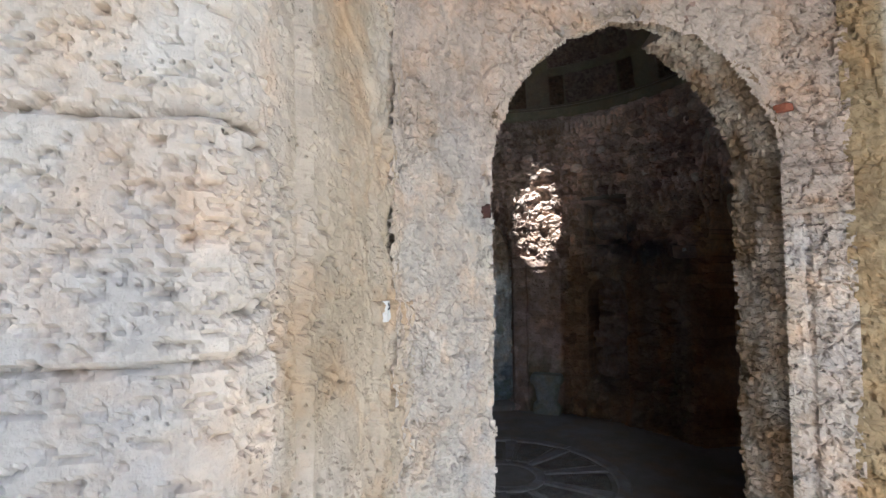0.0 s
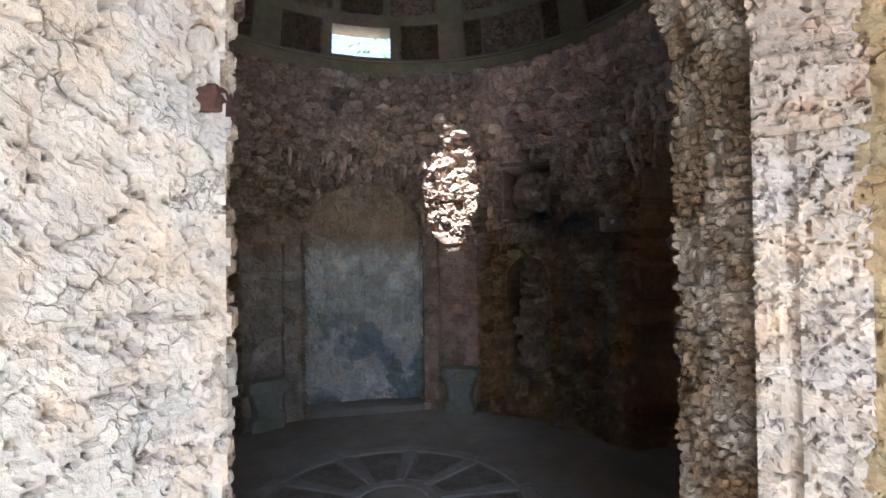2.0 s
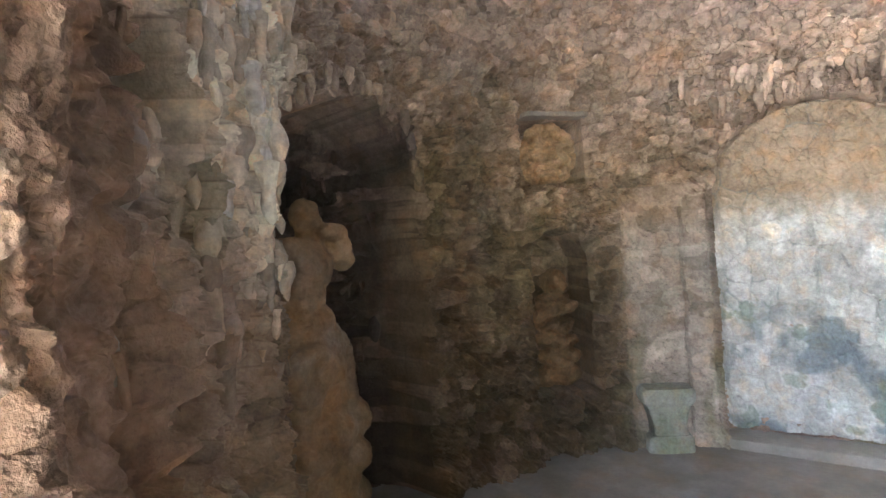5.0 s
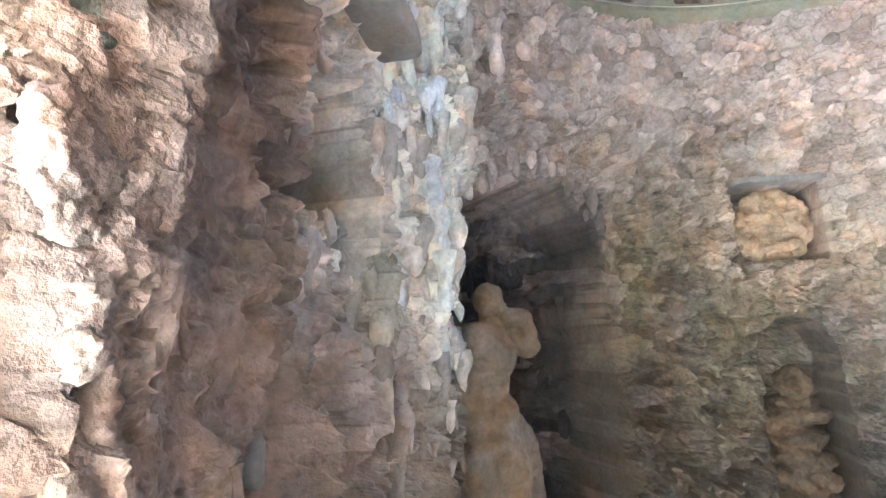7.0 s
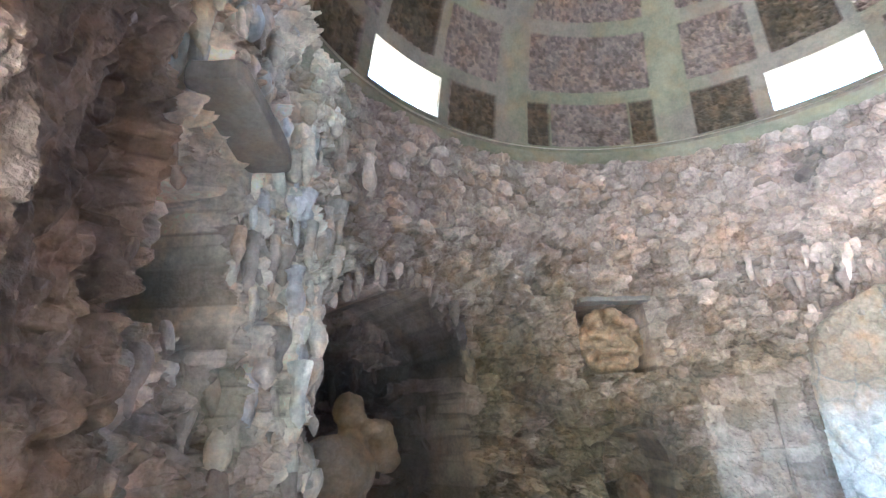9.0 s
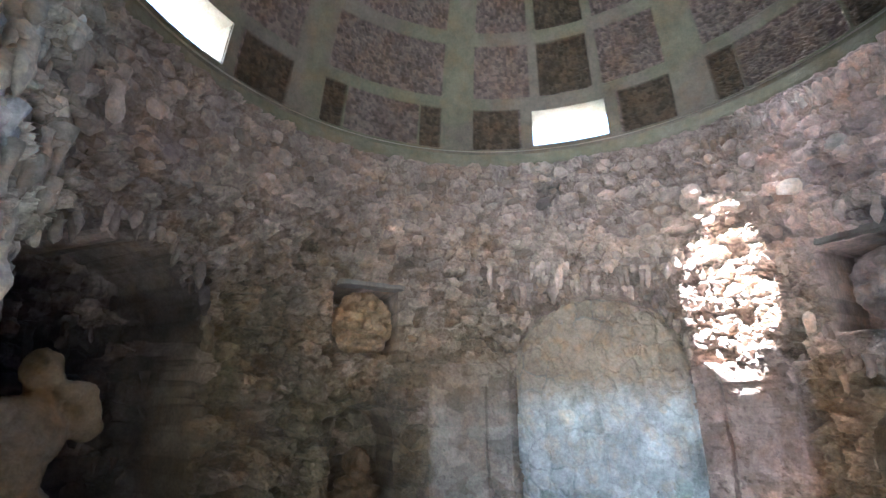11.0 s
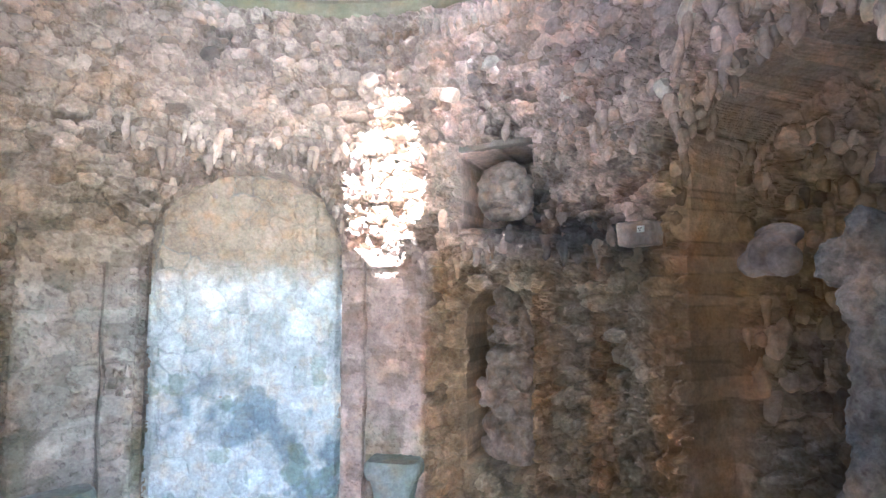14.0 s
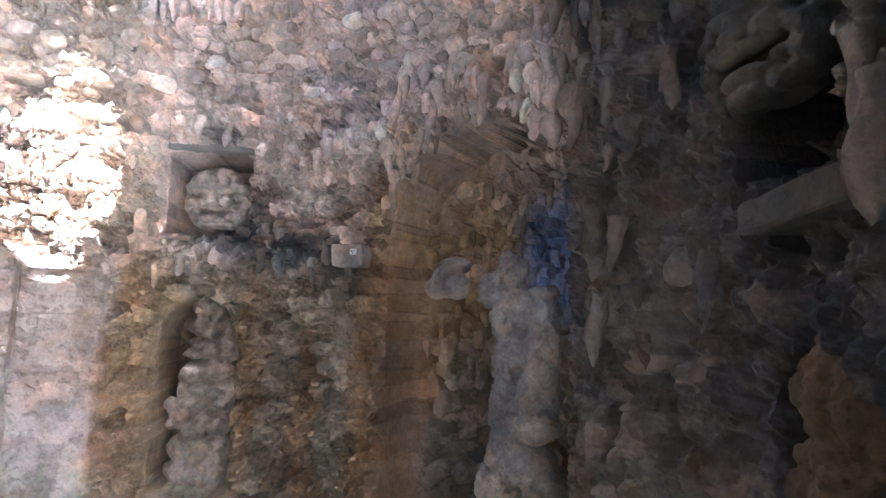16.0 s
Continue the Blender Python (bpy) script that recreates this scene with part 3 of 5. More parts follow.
phi = np.linspace(-180, 180, 361)
prof = [(2.06, 3.20), (1.93, 3.205), (1.915, 3.22), (1.90, 3.30), (1.905, 3.37), (1.93, 3.385), (2.05, 3.39)]
pr, pz = np.array([q[0] for q in prof]), np.array([q[1] for q in prof])
P, K = np.meshgrid(phi, np.arange(len(prof)), indexing="ij")
S = np.radians(P) * RW
places = polar(P, pr[K] + 0.012 * (fbm(S * 6, K * 0.7, 3, 301) - 0.5), pz[K] + 0.01 * (fbm(S * 5, K * 0.0, 3, 305) - 0.5))
cornice = grid_object("cornice", places, stone("cornice plaster", (0.25, 0.225, 0.165), vary=0.4, second=(0.19, 0.18, 0.12), bump=0.4))
tagged(cornice, "plain ring cornice of olive-stained plaster under the dome", "cornice", kind="structure")

WIN_HALF, WIN_LO, WIN_HI = 8.65, 3.435, 3.70
WINDOWS = (0.0, 90.0, -90.0)
BAYS = (0.0, 90.0, 180.0, -90.0)
TIERS = ((3.42, 3.735), (3.81, 4.19), (4.27, 4.55))


def bay_panels(w, tier):
    """Sunk panels of one quarter of the dome: from, to in degrees, and how deep."""
    full = [(w + 30.5, w + 36, 0.035), (w + 36, w + 54, 0.02), (w + 54, w + 59.5, 0.035)]
    if tier:
        full = [(w + 30.5, w + 59.5, 0.02)]
    if tier == 0:
        return full + [(w - 23, w - 11.3, 0.035), (w + 11.3, w + 23, 0.035)]
    return full + [(w - 23, w - 8.5, 0.02), (w - 6.5, w + 6.5, 0.035), (w + 8.5, w + 23, 0.02)]


phi = np.linspace(-180, 180, 721)
z = np.concatenate([np.linspace(3.36, 4.6, 140), np.linspace(4.61, CROWN, 24)])
P, Z = np.meshgrid(phi, z, indexing="ij")
S = np.radians(P) * RW
sunk = np.zeros(P.shape)
for w in BAYS:
    for tier, (lo, hi) in enumerate(TIERS):
        for a, b, deep in bay_panels(w, tier):
            q = (P - (a + b) / 2 + 180) % 360 - 180
            sunk = np.maximum(sunk, deep * ss(0, 0.4, (b - a) / 2 - np.abs(q)) * ss(0, 0.012, np.minimum(Z - lo, hi - Z)))
deep = sunk > 0.027
mid = (sunk > 0.012) & ~deep
g, one, two = cells(S / 0.026, Z / 0.024, 311)
r = dome_r(Z) + sunk - np.where(sunk > 0.01, 0.012 * ss(0, 0.35, g) + 0.008 * one, 0) + 0.008 * (fbm(S * 5, Z * 5, 4, 315) - 0.5)
hole = np.zeros(P.shape, bool)
for w in WINDOWS:
    hole |= (np.abs((P - w + 180) % 360 - 180) < WIN_HALF) & (Z > WIN_LO) & (Z < WIN_HI)
keep = ~(hole[:-1, :-1] & hole[1:, 1:] & hole[1:, :-1] & hole[:-1, 1:])
tint = np.empty(P.shape + (3,))
tint[:] = (0.19, 0.16, 0.125)
tint = blend(tint, (0.185, 0.17, 0.115), ss(0.45, 0.6, fbm(S * 2, Z * 2, 3, 321)))
tint = blend(tint, (0.165, 0.125, 0.105), mid.astype(float))
tint = blend(tint, (0.085, 0.062, 0.042), deep.astype(float))
tint = tint * np.where(sunk > 0.01, 0.6 + 0.8 * one, 1.0)[..., None]
dome = grid_object("ceiling", polar(P, r, Z), stone("dome stone", None, vary=0.4, patch=3.0, bump=0.4), keep, tint)
tagged(dome, "coffered stone dome with ribs and dark pebble panels", "dome", kind="structure")

# outer shell of the dome, with the same openings
phi = np.linspace(-180, 180, 361)
z = np.concatenate([np.array([3.1, 3.3, WIN_LO - 0.02, WIN_LO + 0.1, WIN_HI + 0.02]), np.linspace(3.8, CROWN + 0.04, 20)])
P, Z = np.meshgrid(phi, z, indexing="ij")
r = dome_r(Z) + 0.18 * (1 - ss(5.3, CROWN, Z))
hole = np.zeros(P.shape, bool)
for w in WINDOWS:
    hole |= (np.abs((P - w + 180) % 360 - 180) < WIN_HALF + 0.6) & (Z > WIN_LO - 0.03) & (Z < WIN_HI + 0.03)
keep = ~(hole[:-1, :-1] & hole[1:, 1:] & hole[1:, :-1] & hole[:-1, 1:])
shell = grid_object("roof", polar(P, r, Z), M_DOME, keep)
tagged(shell, "rough plastered outer shell of the dome", "roof", kind="structure")

# window reveals
for k, w in enumerate(WINDOWS):
    ring = []
    for a, zz in ((-WIN_HALF, WIN_LO), (WIN_HALF, WIN_LO), (WIN_HALF, WIN_HI), (-WIN_HALF, WIN_HI), (-WIN_HALF, WIN_LO)):
        ring.append((a, zz))
    steps = np.linspace(-0.012, 0.24, 6)
    cols = []
    for (a0, z0), (a1, z1) in zip(ring, ring[1:]):
        for t in np.linspace(0, 1, 9)[:-1]:
            cols.append((a0 + (a1 - a0) * t, z0 + (z1 - z0) * t))
    cols.append(cols[0])
    A, ZZ = np.array([c[0] for c in cols]), np.array([c[1] for c in cols])
    rr = dome_r(ZZ)[:, None] + steps[None, :]
    places = polar(np.repeat((w + A)[:, None], 6, 1), rr, np.repeat(ZZ[:, None], 6, 1))
    frame_ob = grid_object(f"window_{k + 1}", places, M_DOME)
    tagged(frame_ob, "small rectangular unglazed window opening in the dome", "window", kind="structure")

P, K = np.meshgrid(np.linspace(-180, 180, 73), np.arange(5), indexing="ij")
eye_ring = grid_object("trim_oculus", polar(P, EYE_R + 0.02 * (fbm(P * 0.05, K * 0.5, 3, 331) - 0.5), CROWN - 0.01 + 0.02 * K), M_DOME)
tagged(eye_ring, "round open eye at the crown of the dome", "oculus", kind="structure")

# ---- floor ----
u = np.linspace(-2.9, 2.9, 240)
v = np.linspace(-2.4, 2.9, 220)
U, V = np.meshgrid(u, v, indexing="ij")
places = np.stack([U, V, 0.006 * (fbm(U * 2, V * 2, 4, 401) - 0.5)], -1)
floor = grid_object("floor", places, M_FLOOR)
tagged(floor, "worn grey screed floor, dusty and uneven", "floor", kind="structure")

# ---- doorway and forecourt ----
def face_tint(a, z, seed):
    n1, n2 = fbm(a * 1.5, z * 1.5, 4, seed), fbm(a * 4, z * 4, 4, seed + 5)
    c = np.empty(a.shape + (3,))
    c[:] = (0.66, 0.60, 0.53)
    c = blend(c, (0.56, 0.46, 0.38), 1.6 * (n1 - 0.4))
    c = blend(c, (0.50, 0.48, 0.47), ss(0.5, 0.65, n2) * 0.5)
    return c


def path_wall(name, path, z0, z1, label, seed, amp=1.0, step=0.012, cut=None, tint=None, cell=(0.13, 0.10), crack=1.0, shape=None, material=None):
    """An upright wall that follows a path on the plan, with rough stone relief on its face to the left of the path."""
    pts = np.array(path, float)
    seg = np.hypot(*np.diff(pts, axis=0).T)
    run = np.r_[0, np.cumsum(seg)]
    q = np.unique(np.r_[np.arange(0, run[-1], step), run])
    z = np.arange(z0, z1 + step, step)
    A, Z = np.meshgrid(q, z, indexing="ij")
    X, Y = np.interp(A, run, pts[:, 0]), np.interp(A, run, pts[:, 1])
    # smoothed normals so that corners stay closed
    tx, ty = np.gradient(np.interp(q, run, pts[:, 0]), q), np.gradient(np.interp(q, run, pts[:, 1]), q)
    ln = np.hypot(tx, ty)
    nx, ny = (-ty / ln)[:, None], (tx / ln)[:, None]
    wob = 0.06 * (fbm(A * 3, Z * 3, 3, seed) - 0.5)
    g, one, two = cells((A + wob) / cell[0], (Z + wob) / cell[1], seed + 1)
    g2, o2, t2 = cells((A + wob) / 0.045, (Z + wob) / 0.035, seed + 60)
    g3, o3, t3 = cells((A + wob) / 0.030, (Z + wob) / 0.024, seed + 90)
    pits = ss(0.58, 0.68, fbm(A * 40, Z * 60, 3, seed + 80)) * ss(0.42, 0.6, fbm(A * 2.5, Z * 2.5, 3, seed + 83))
    amp = amp(A) if callable(amp) else amp
    h = amp * (crack * 0.020 * ss(0, 0.06, g) + 0.012 * (one - 0.5) * ss(0, 0.1, g) + crack * (0.005 * ss(0, 0.14, g2) + 0.005 * (o2 - 0.3) * ss(0, 0.3, g2)) + 0.045 * (fbm(A * 3, Z * 3, 6, seed + 7) - 0.5) + 0.014 * (fbm(A * 20, Z * 20, 3, seed + 9) - 0.5)) - 0.010 * pits - 0.011 * (o3 > 0.70) * ss(0.30, 0.55, g3)
    if shape is not None:
        h = h + shape(A, X, Z)
    places = np.stack([X + nx * h, Y + ny * h, Z], -1)
    keep = None
    if cut is not None:
        hole = cut(X, Z)
        keep = ~(hole[:-1, :-1] & hole[1:, 1:] & hole[1:, :-1] & hole[:-1, 1:])
    ob = grid_object(name, places, material or M_FACE, keep, face_tint(A, Z, seed + 20) if tint is None else tint(A, X, Z))
    return tagged(ob, label, "wall", kind="structure")


def door_hole(X, Z):
    rag = 0.03 * (fbm(Z * 14, X * 14, 2, 511) - 0.5)
    return arch_in(X - DOOR_MID, Z, DOOR_HALF, -1.0, DOOR_SPRING, DOOR_RISE) + rag > 0.012


def portal_tint(A, X, Z):
    c = face_tint(A, Z, 530)
    n = fbm(A * 3, Z * 3, 4, 540)
    c = blend(c, (0.55, 0.44, 0.36), ss(1.5, 2.2, Z + 0.5 * (n - 0.5)) * 0.8 + ss(0.4, 0.6, X) * 0.3)
    return c


def portal_shape(A, X, Z):
    rough = ss(0.50, 0.6, X) * (0.02 * (fbm(A * 25, Z * 25, 3, 571) - 0.5))
    groove = 0.018 * band(0.612, 0.628, X, 0.004) * (1 - ss(1.74, 1.77, Z))
    return rough - groove + 0.022 * band(1.765, 1.935, Z, 0.006) * ss(0.54, 0.56, X) - 0.008 * band(1.752, 1.765, Z, 0.004) * ss(0.5, 0.56, X)


def left_shape(A, X, Z):
    ledge = band(0.03, 0.26, A, 0.008) * (1 - ss(1.465, 1.48, Z)) * ss(0.0, 0.02, Z - 0.75 - 1.1 * (0.26 - A))
    wave = 0.02 * (fbm(A * 6, Z * 0, 3, 651) - 0.5)
    joint = sum(np.exp(-(((Z - zc - wave) / 0.006) ** 2)) for zc in (1.08, 1.42, 1.765, 2.12, 2.5))
    tuft = band(-0.1, 0.30, A, 0.03) * 0.05 * (fbm(A * 30, Z * 16, 4, 655) - 0.5)
    slots = ss(0.60, 0.68, fbm(A * 36, Z * 84, 3, 657)) * (A > 0.7)
    strip = band(0.56, 0.695, A, 0.006)
    return tuft + 0.018 * ledge - 0.03 * strip - 0.018 * joint * (A > 0.72) - 0.009 * slots


def left_tint(A, X, Z):
    return blend(face_tint(A, Z, 620), (0.45, 0.37, 0.27), band(-0.1, 0.62, A, 0.05) * (0.3 + 0.9 * fbm(A * 5, Z * 3, 3, 640)))


def right_tint(A, X, Z):
    c = blend(face_tint(A, Z, 730), (0.40, 0.29, 0.15), band(0.70, 0.775, X, 0.012) * 0.9)
    return blend(c, (0.38, 0.27, 0.17), band(0.82, 1.0, X, 0.012) * (0.5 + 0.6 * fbm(A * 6, Z * 4, 3, 745)))


def right_shape(A, X, Z):
    return 0.035 * band(0.83, 1.1, X, 0.01) * band(1.28, 1.50, Z, 0.012) - 0.02 * band(0.83, 0.97, X, 0.01)


path_wall("wall_portal", [(0.72, -2.21), (0.57, -2.05), (0.2, -2.07), (-0.3, -2.09), (-0.62, -2.10), (-0.93, -2.37), (-0.97, -2.46)], -0.05, 3.5,
          "rough whitish plastered rubble around the arched doorway", 500, 0.9, 0.008, door_hole, portal_tint, shape=portal_shape)
path_wall("wall_portal_left", [(-0.90, -2.31), (-1.03, -2.62), (-1.11, -2.80), (-1.185, -3.03), (-1.20, -3.06), (-1.24, -3.085), (-3.2, -3.12)], -0.05, 3.5,
          "pale pitted travertine pilaster and side wall", 600, lambda A: 0.75 - 0.4 * ss(0.70, 0.76, A), 0.0065, cell=(0.34, 0.27), crack=0.4, tint=left_tint, shape=left_shape, material=M_TRAV)
path_wall("wall_portal_right", [(3.2, -3.4), (1.08, -3.3), (1.0, -2.46), (0.98, -2.42), (0.79, -2.31), (0.76, -2.28), (0.71, -2.19)], -0.05, 3.5,
          "brown and white weathered stone side of the portal", 700, 1.0, 0.012,
          tint=right_tint, cell=(0.4, 0.5), shape=right_shape)

# reveal of the doorway, from the face through the wall
t = np.linspace(0, 1, 900)
leg = DOOR_SPRING + 0.05
arc = math.pi * DOOR_HALF
total = 2 * leg + arc
q = t * total
ang = np.clip((q - leg) / arc, 0, 1) * math.pi
X = DOOR_MID - DOOR_HALF * np.cos(ang)
Zq = np.where(q < leg, q - 0.05, np.where(q > leg + arc, total - q - 0.05, DOOR_SPRING + DOOR_RISE * np.sin(ang)))
nxq, nzq = np.cos(ang), -np.sin(ang)
w = np.linspace(0, 1, 56)
Q, W = np.meshgrid(q, w, indexing="ij")
v_out = np.where(X < DOOR_MID, -2.09, -2.05) - 0.03
v_in = -np.sqrt(np.where(X > 0.1, 1.90, 2.0) ** 2 - X**2) + 0.02
V = v_out[:, None] + (v_in - v_out)[:, None] * W
g, one, two = cells(Q / 0.032, V / 0.028, 551)
h = (0.016 * ss(0, 0.3, g) + 0.025 * (one - 0.4) * ss(0, 0.35, g)) * np.where(X[:, None] > 0.1, 1.0, 1 - 0.6 * ss(0.35, 0.75, W)) + 0.02 * ss(0.35, 0.75, W) * (fbm(Q * 14, V * 14, 3, 558) - 0.5) + 0.03 * (fbm(Q * 6, V * 6, 4, 555) - 0.5) - 0.03 * (1 - W) ** 5 - 0.05 * W**3 * (X[:, None] < 0.1)
places = np.stack([X[:, None] + nxq[:, None] * h, V, Zq[:, None] + nzq[:, None] * h], -1)
tint = blend(face_tint(Q, V, 560), (0.30, 0.215, 0.14), 0.2 + 0.7 * ss(0.3, 0.7, fbm(Q * 7, V * 7, 3, 565)) + 0.25 * (X[:, None] > 0.1))
reveal = grid_object("trim", places, M_FACE, None, tint)
tagged(reveal, "rough pebbly reveal of the arched doorway", "door reveal", kind="structure")

# forecourt: ground, and unseen slabs added to shut off sun and stray daylight
ground = new("ground", bpy.data.meshes.new("ground"))
bm = bmesh.new()
bmesh.ops.create_grid(bm, x_segments=2, y_segments=2, size=300)
bm.to_mesh(ground.data)
bm.free()
ground.data.materials.append(M_EARTH)
ground.matrix_world = pose(0, 0, -0.02)
tagged(ground, "packed earth and gravel ground", "ground", kind="structure")


def slab(name, x0, x1, y0, y1, z0, z1, material, label):
    bm = bmesh.new()
    bmesh.ops.create_cube(bm, size=1)
    for p in bm.verts:
        p.co = ((x0 + x1) / 2 + p.co.x * (x1 - x0), (y0 + y1) / 2 + p.co.y * (y1 - y0), (z0 + z1) / 2 + p.co.z * (z1 - z0))
    me = bpy.data.meshes.new(name)
    bm.to_mesh(me)
    bm.free()
    me.materials.append(material)
    ob = new(name, me)
    ob.matrix_world = HOUSE
    return tagged(ob, label, "wall", kind="structure")


M_OUT = stone("outer masonry", (0.45, 0.40, 0.33), vary=0.3, patch=2.0)
# added overhead slab, sized to shade the portal from the sun
slab("roof_porch", -3.6, 3.6, -4.4, -2.02, 3.45, 3.7, M_OUT, "plain unseen slab added to keep the sun off the portal")
# added side walls out of view, dark so that they bounce little light inside
M_DIM = stone("dark mossy masonry", (0.13, 0.115, 0.085), vary=0.4, patch=2.0, second=(0.09, 0.09, 0.06))
slab("wall_court_right", 1.15, 1.55, -7.5, -3.35, -0.05, 3.45, M_DIM, "plain dark unseen side wall added to narrow the door light")
slab("wall_court_left", -1.95, -1.55, -7.5, -3.2, -0.05, 3.45, M_DIM, "plain dark unseen side wall added to narrow the door light")
slab("wall_backing_right", 1.1, 3.6, -3.2, -2.3, 0, 3.45, M_OUT, "solid masonry behind the portal")
slab("wall_backing_left", -3.6, -1.45, -3.0, -2.3, 0, 3.45, M_OUT, "solid masonry behind the portal")

# the drum's outside, so that no daylight leaks in behind the rough wall
phi = np.linspace(-158, 155, 180)
z = np.linspace(-0.05, 3.45, 8)
P, Z = np.meshgrid(phi, z, indexing="ij")
drum = grid_object("wall_drum", polar(P, 2.95 - 0.62 * ss(118, 145, np.abs(P)), Z), M_OUT)
tagged(drum, "plain round outer face of the building", "wall", kind="structure")
phi = np.linspace(-180, 180, 180)
P, K = np.meshgrid(phi, np.array([0, 1]), indexing="ij")
drum_top = grid_object("roof_drum", polar(P, np.where(K == 0, 1.9, 3.0), 3.40 + 0 * P), M_OUT)
tagged(drum_top, "flat masonry top of the drum behind the cornice", "roof", kind="structure")
slab("wall_front_top", -0.9, 0.68, -2.05, -2.01, 2.55, 3.4, M_OUT, "solid masonry above the portal")

# ---- carved things ----
def at_wall(phi, r, z=0.0):
    """A frame at the wall: x to the right as seen from the room, y outwards, z up."""
    a = math.radians(phi)
    return HOUSE @ pose(-r * math.sin(a), r * math.cos(a), z, 0, 0, phi)


def lump_mesh(name, items, material, m, voxel=0.016, rough=0.012, seed=0, grain=0.05, smooth=6):
    """A carved body: rounded masses (x, y, z, rx, ry, rz, turn about y) grown into one surface and weathered."""
    bm = bmesh.new()
    for x, y, z, rx, ry, rz, *turn in items:
        ball = bmesh.ops.create_icosphere(bm, subdivisions=3, radius=1.0)["verts"]
        mat = pose(x, y, z, 0, turn[0] if turn else 0, turn[1] if len(turn) > 1 else 0) @ Matrix.Diagonal((rx, ry, rz, 1))
        bmesh.ops.transform(bm, matrix=mat, verts=ball)
    me = bpy.data.meshes.new(name)
    bm.to_mesh(me)
    bm.free()
    me.materials.append(material)
    ob = new(name, me)
    ob.matrix_world = m
    rem = ob.modifiers.new("grow", "REMESH")
    rem.mode, rem.voxel_size, rem.use_smooth_shade = "VOXEL", voxel, True
    sm = ob.modifiers.new("soften", "SMOOTH")
    sm.iterations, sm.factor = smooth, 0.5
    for k, (size, amount) in enumerate(((grain * 2.2, rough * 1.6), (grain * 0.6, rough * 0.8))):
        tx = bpy.data.textures.new(f"{name} wear {k}", "CLOUDS")
        tx.noise_scale, tx.noise_depth = size, 3
        dp = ob.modifiers.new("wear", "DISPLACE")
        dp.texture, dp.strength, dp.mid_level, dp.texture_coords = tx, amount, 0.5, "GLOBAL"
    return ob


def limb(a, b, r0, r1, n=5):
    """A tapering limb as a row of rounded masses."""
    a, b = Vector(a), Vector(b)
    return [(*(a.lerp(b, k / (n - 1))), *(3 * (r0 + (r1 - r0) * k / (n - 1),))) for k in range(n)]


def spiral(cx, cz, y, r, turns, thick, n=22, way=1):
    out = []
    for k in range(n):
        t = k / (n - 1)
        a, q = way * t * turns * 2 * math.pi, r * (1 - 0.85 * t)
        out.append((cx + q * math.cos(a), y, cz + q * math.sin(a), *(3 * (thick * (1 - 0.55 * t),))))
    return out


M_STATUE = stone("ochre-stained statue stone", (0.29, 0.24, 0.18), vary=0.6, patch=4.0, second=(0.22, 0.145, 0.075), bump=0.6)
M_MASK_L = stone("ochre mask stone", (0.42, 0.28, 0.17), vary=0.6, patch=7.0, second=(0.33, 0.24, 0.15), bump=0.4)
M_MASK_R = stone("pale mask stone", (0.56, 0.44, 0.37), vary=0.5, patch=7.0, second=(0.25, 0.20, 0.18), bump=0.4)
M_FIG_R = stone("rosy figure stone", (0.36, 0.25, 0.19), vary=0.6, patch=7.0, second=(0.24, 0.19, 0.14), bump=0.5)
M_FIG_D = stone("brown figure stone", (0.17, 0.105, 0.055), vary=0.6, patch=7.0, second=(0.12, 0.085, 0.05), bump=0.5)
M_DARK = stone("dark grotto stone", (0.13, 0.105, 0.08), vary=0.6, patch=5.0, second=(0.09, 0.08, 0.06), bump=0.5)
M_PINK = stone("pink tartar stone", (0.29, 0.20, 0.15), vary=0.5, patch=9.0, second=(0.24, 0.19, 0.15), bump=0.5)
M_BLUE = stone("blue-grey stone", (0.46, 0.38, 0.33), vary=0.6, patch=6.0, second=(0.24, 0.24, 0.25), bump=0.7)
M_BOULDER = stone("mossy grey stone", (0.24, 0.22, 0.18), vary=0.6, patch=7.0, second=(0.18, 0.185, 0.13), bump=0.7)
M_SLAB = stone("grey slab", (0.30, 0.27, 0.235), vary=0.4, patch=3.0, bump=0.4)

# nude figure in the west niche, standing on a coiled sea creature and a rock
items = [(0.0, -0.01, 1.685, 0.08, 0.085, 0.095), (0.01, -0.05, 1.66, 0.05, 0.05, 0.06), (0.02, 0, 1.60, 0.065, 0.065, 0.08)]
items += limb((-0.15, 0, 1.47), (0.10, 0, 1.50), 0.105, 0.10, 5)
items += [(-0.04, -0.03, 1.41, 0.17, 0.13, 0.15), (-0.10, -0.06, 1.43, 0.075, 0.08, 0.075), (0.04, -0.06, 1.44, 0.07, 0.08, 0.07), (-0.07, -0.02, 1.26, 0.14, 0.12, 0.15), (-0.05, -0.02, 1.10, 0.17, 0.14, 0.14), (-0.03, -0.02, 0.98, 0.195, 0.15, 0.15)]
items += limb((0.08, -0.02, 1.50), (0.21, -0.07, 1.44), 0.075, 0.07, 4) + limb((0.21, -0.07, 1.44), (0.15, -0.10, 1.58), 0.068, 0.055, 4) + limb((0.15, -0.10, 1.58), (0.05, -0.10, 1.60), 0.05, 0.045, 3)
items += limb((-0.17, 0, 1.46), (-0.23, 0.0, 1.24), 0.075, 0.065, 5) + limb((-0.23, 0.0, 1.24), (-0.19, -0.07, 1.04), 0.062, 0.055, 4)
items += limb((-0.10, -0.03, 0.95), (-0.15, -0.04, 0.66), 0.135, 0.11, 6) + limb((0.03, -0.02, 0.95), (0.05, -0.02, 0.62), 0.14, 0.12, 6)
items += spiral(-0.17, 0.845, -0.15, 0.15, 1.6, 0.062, 30)
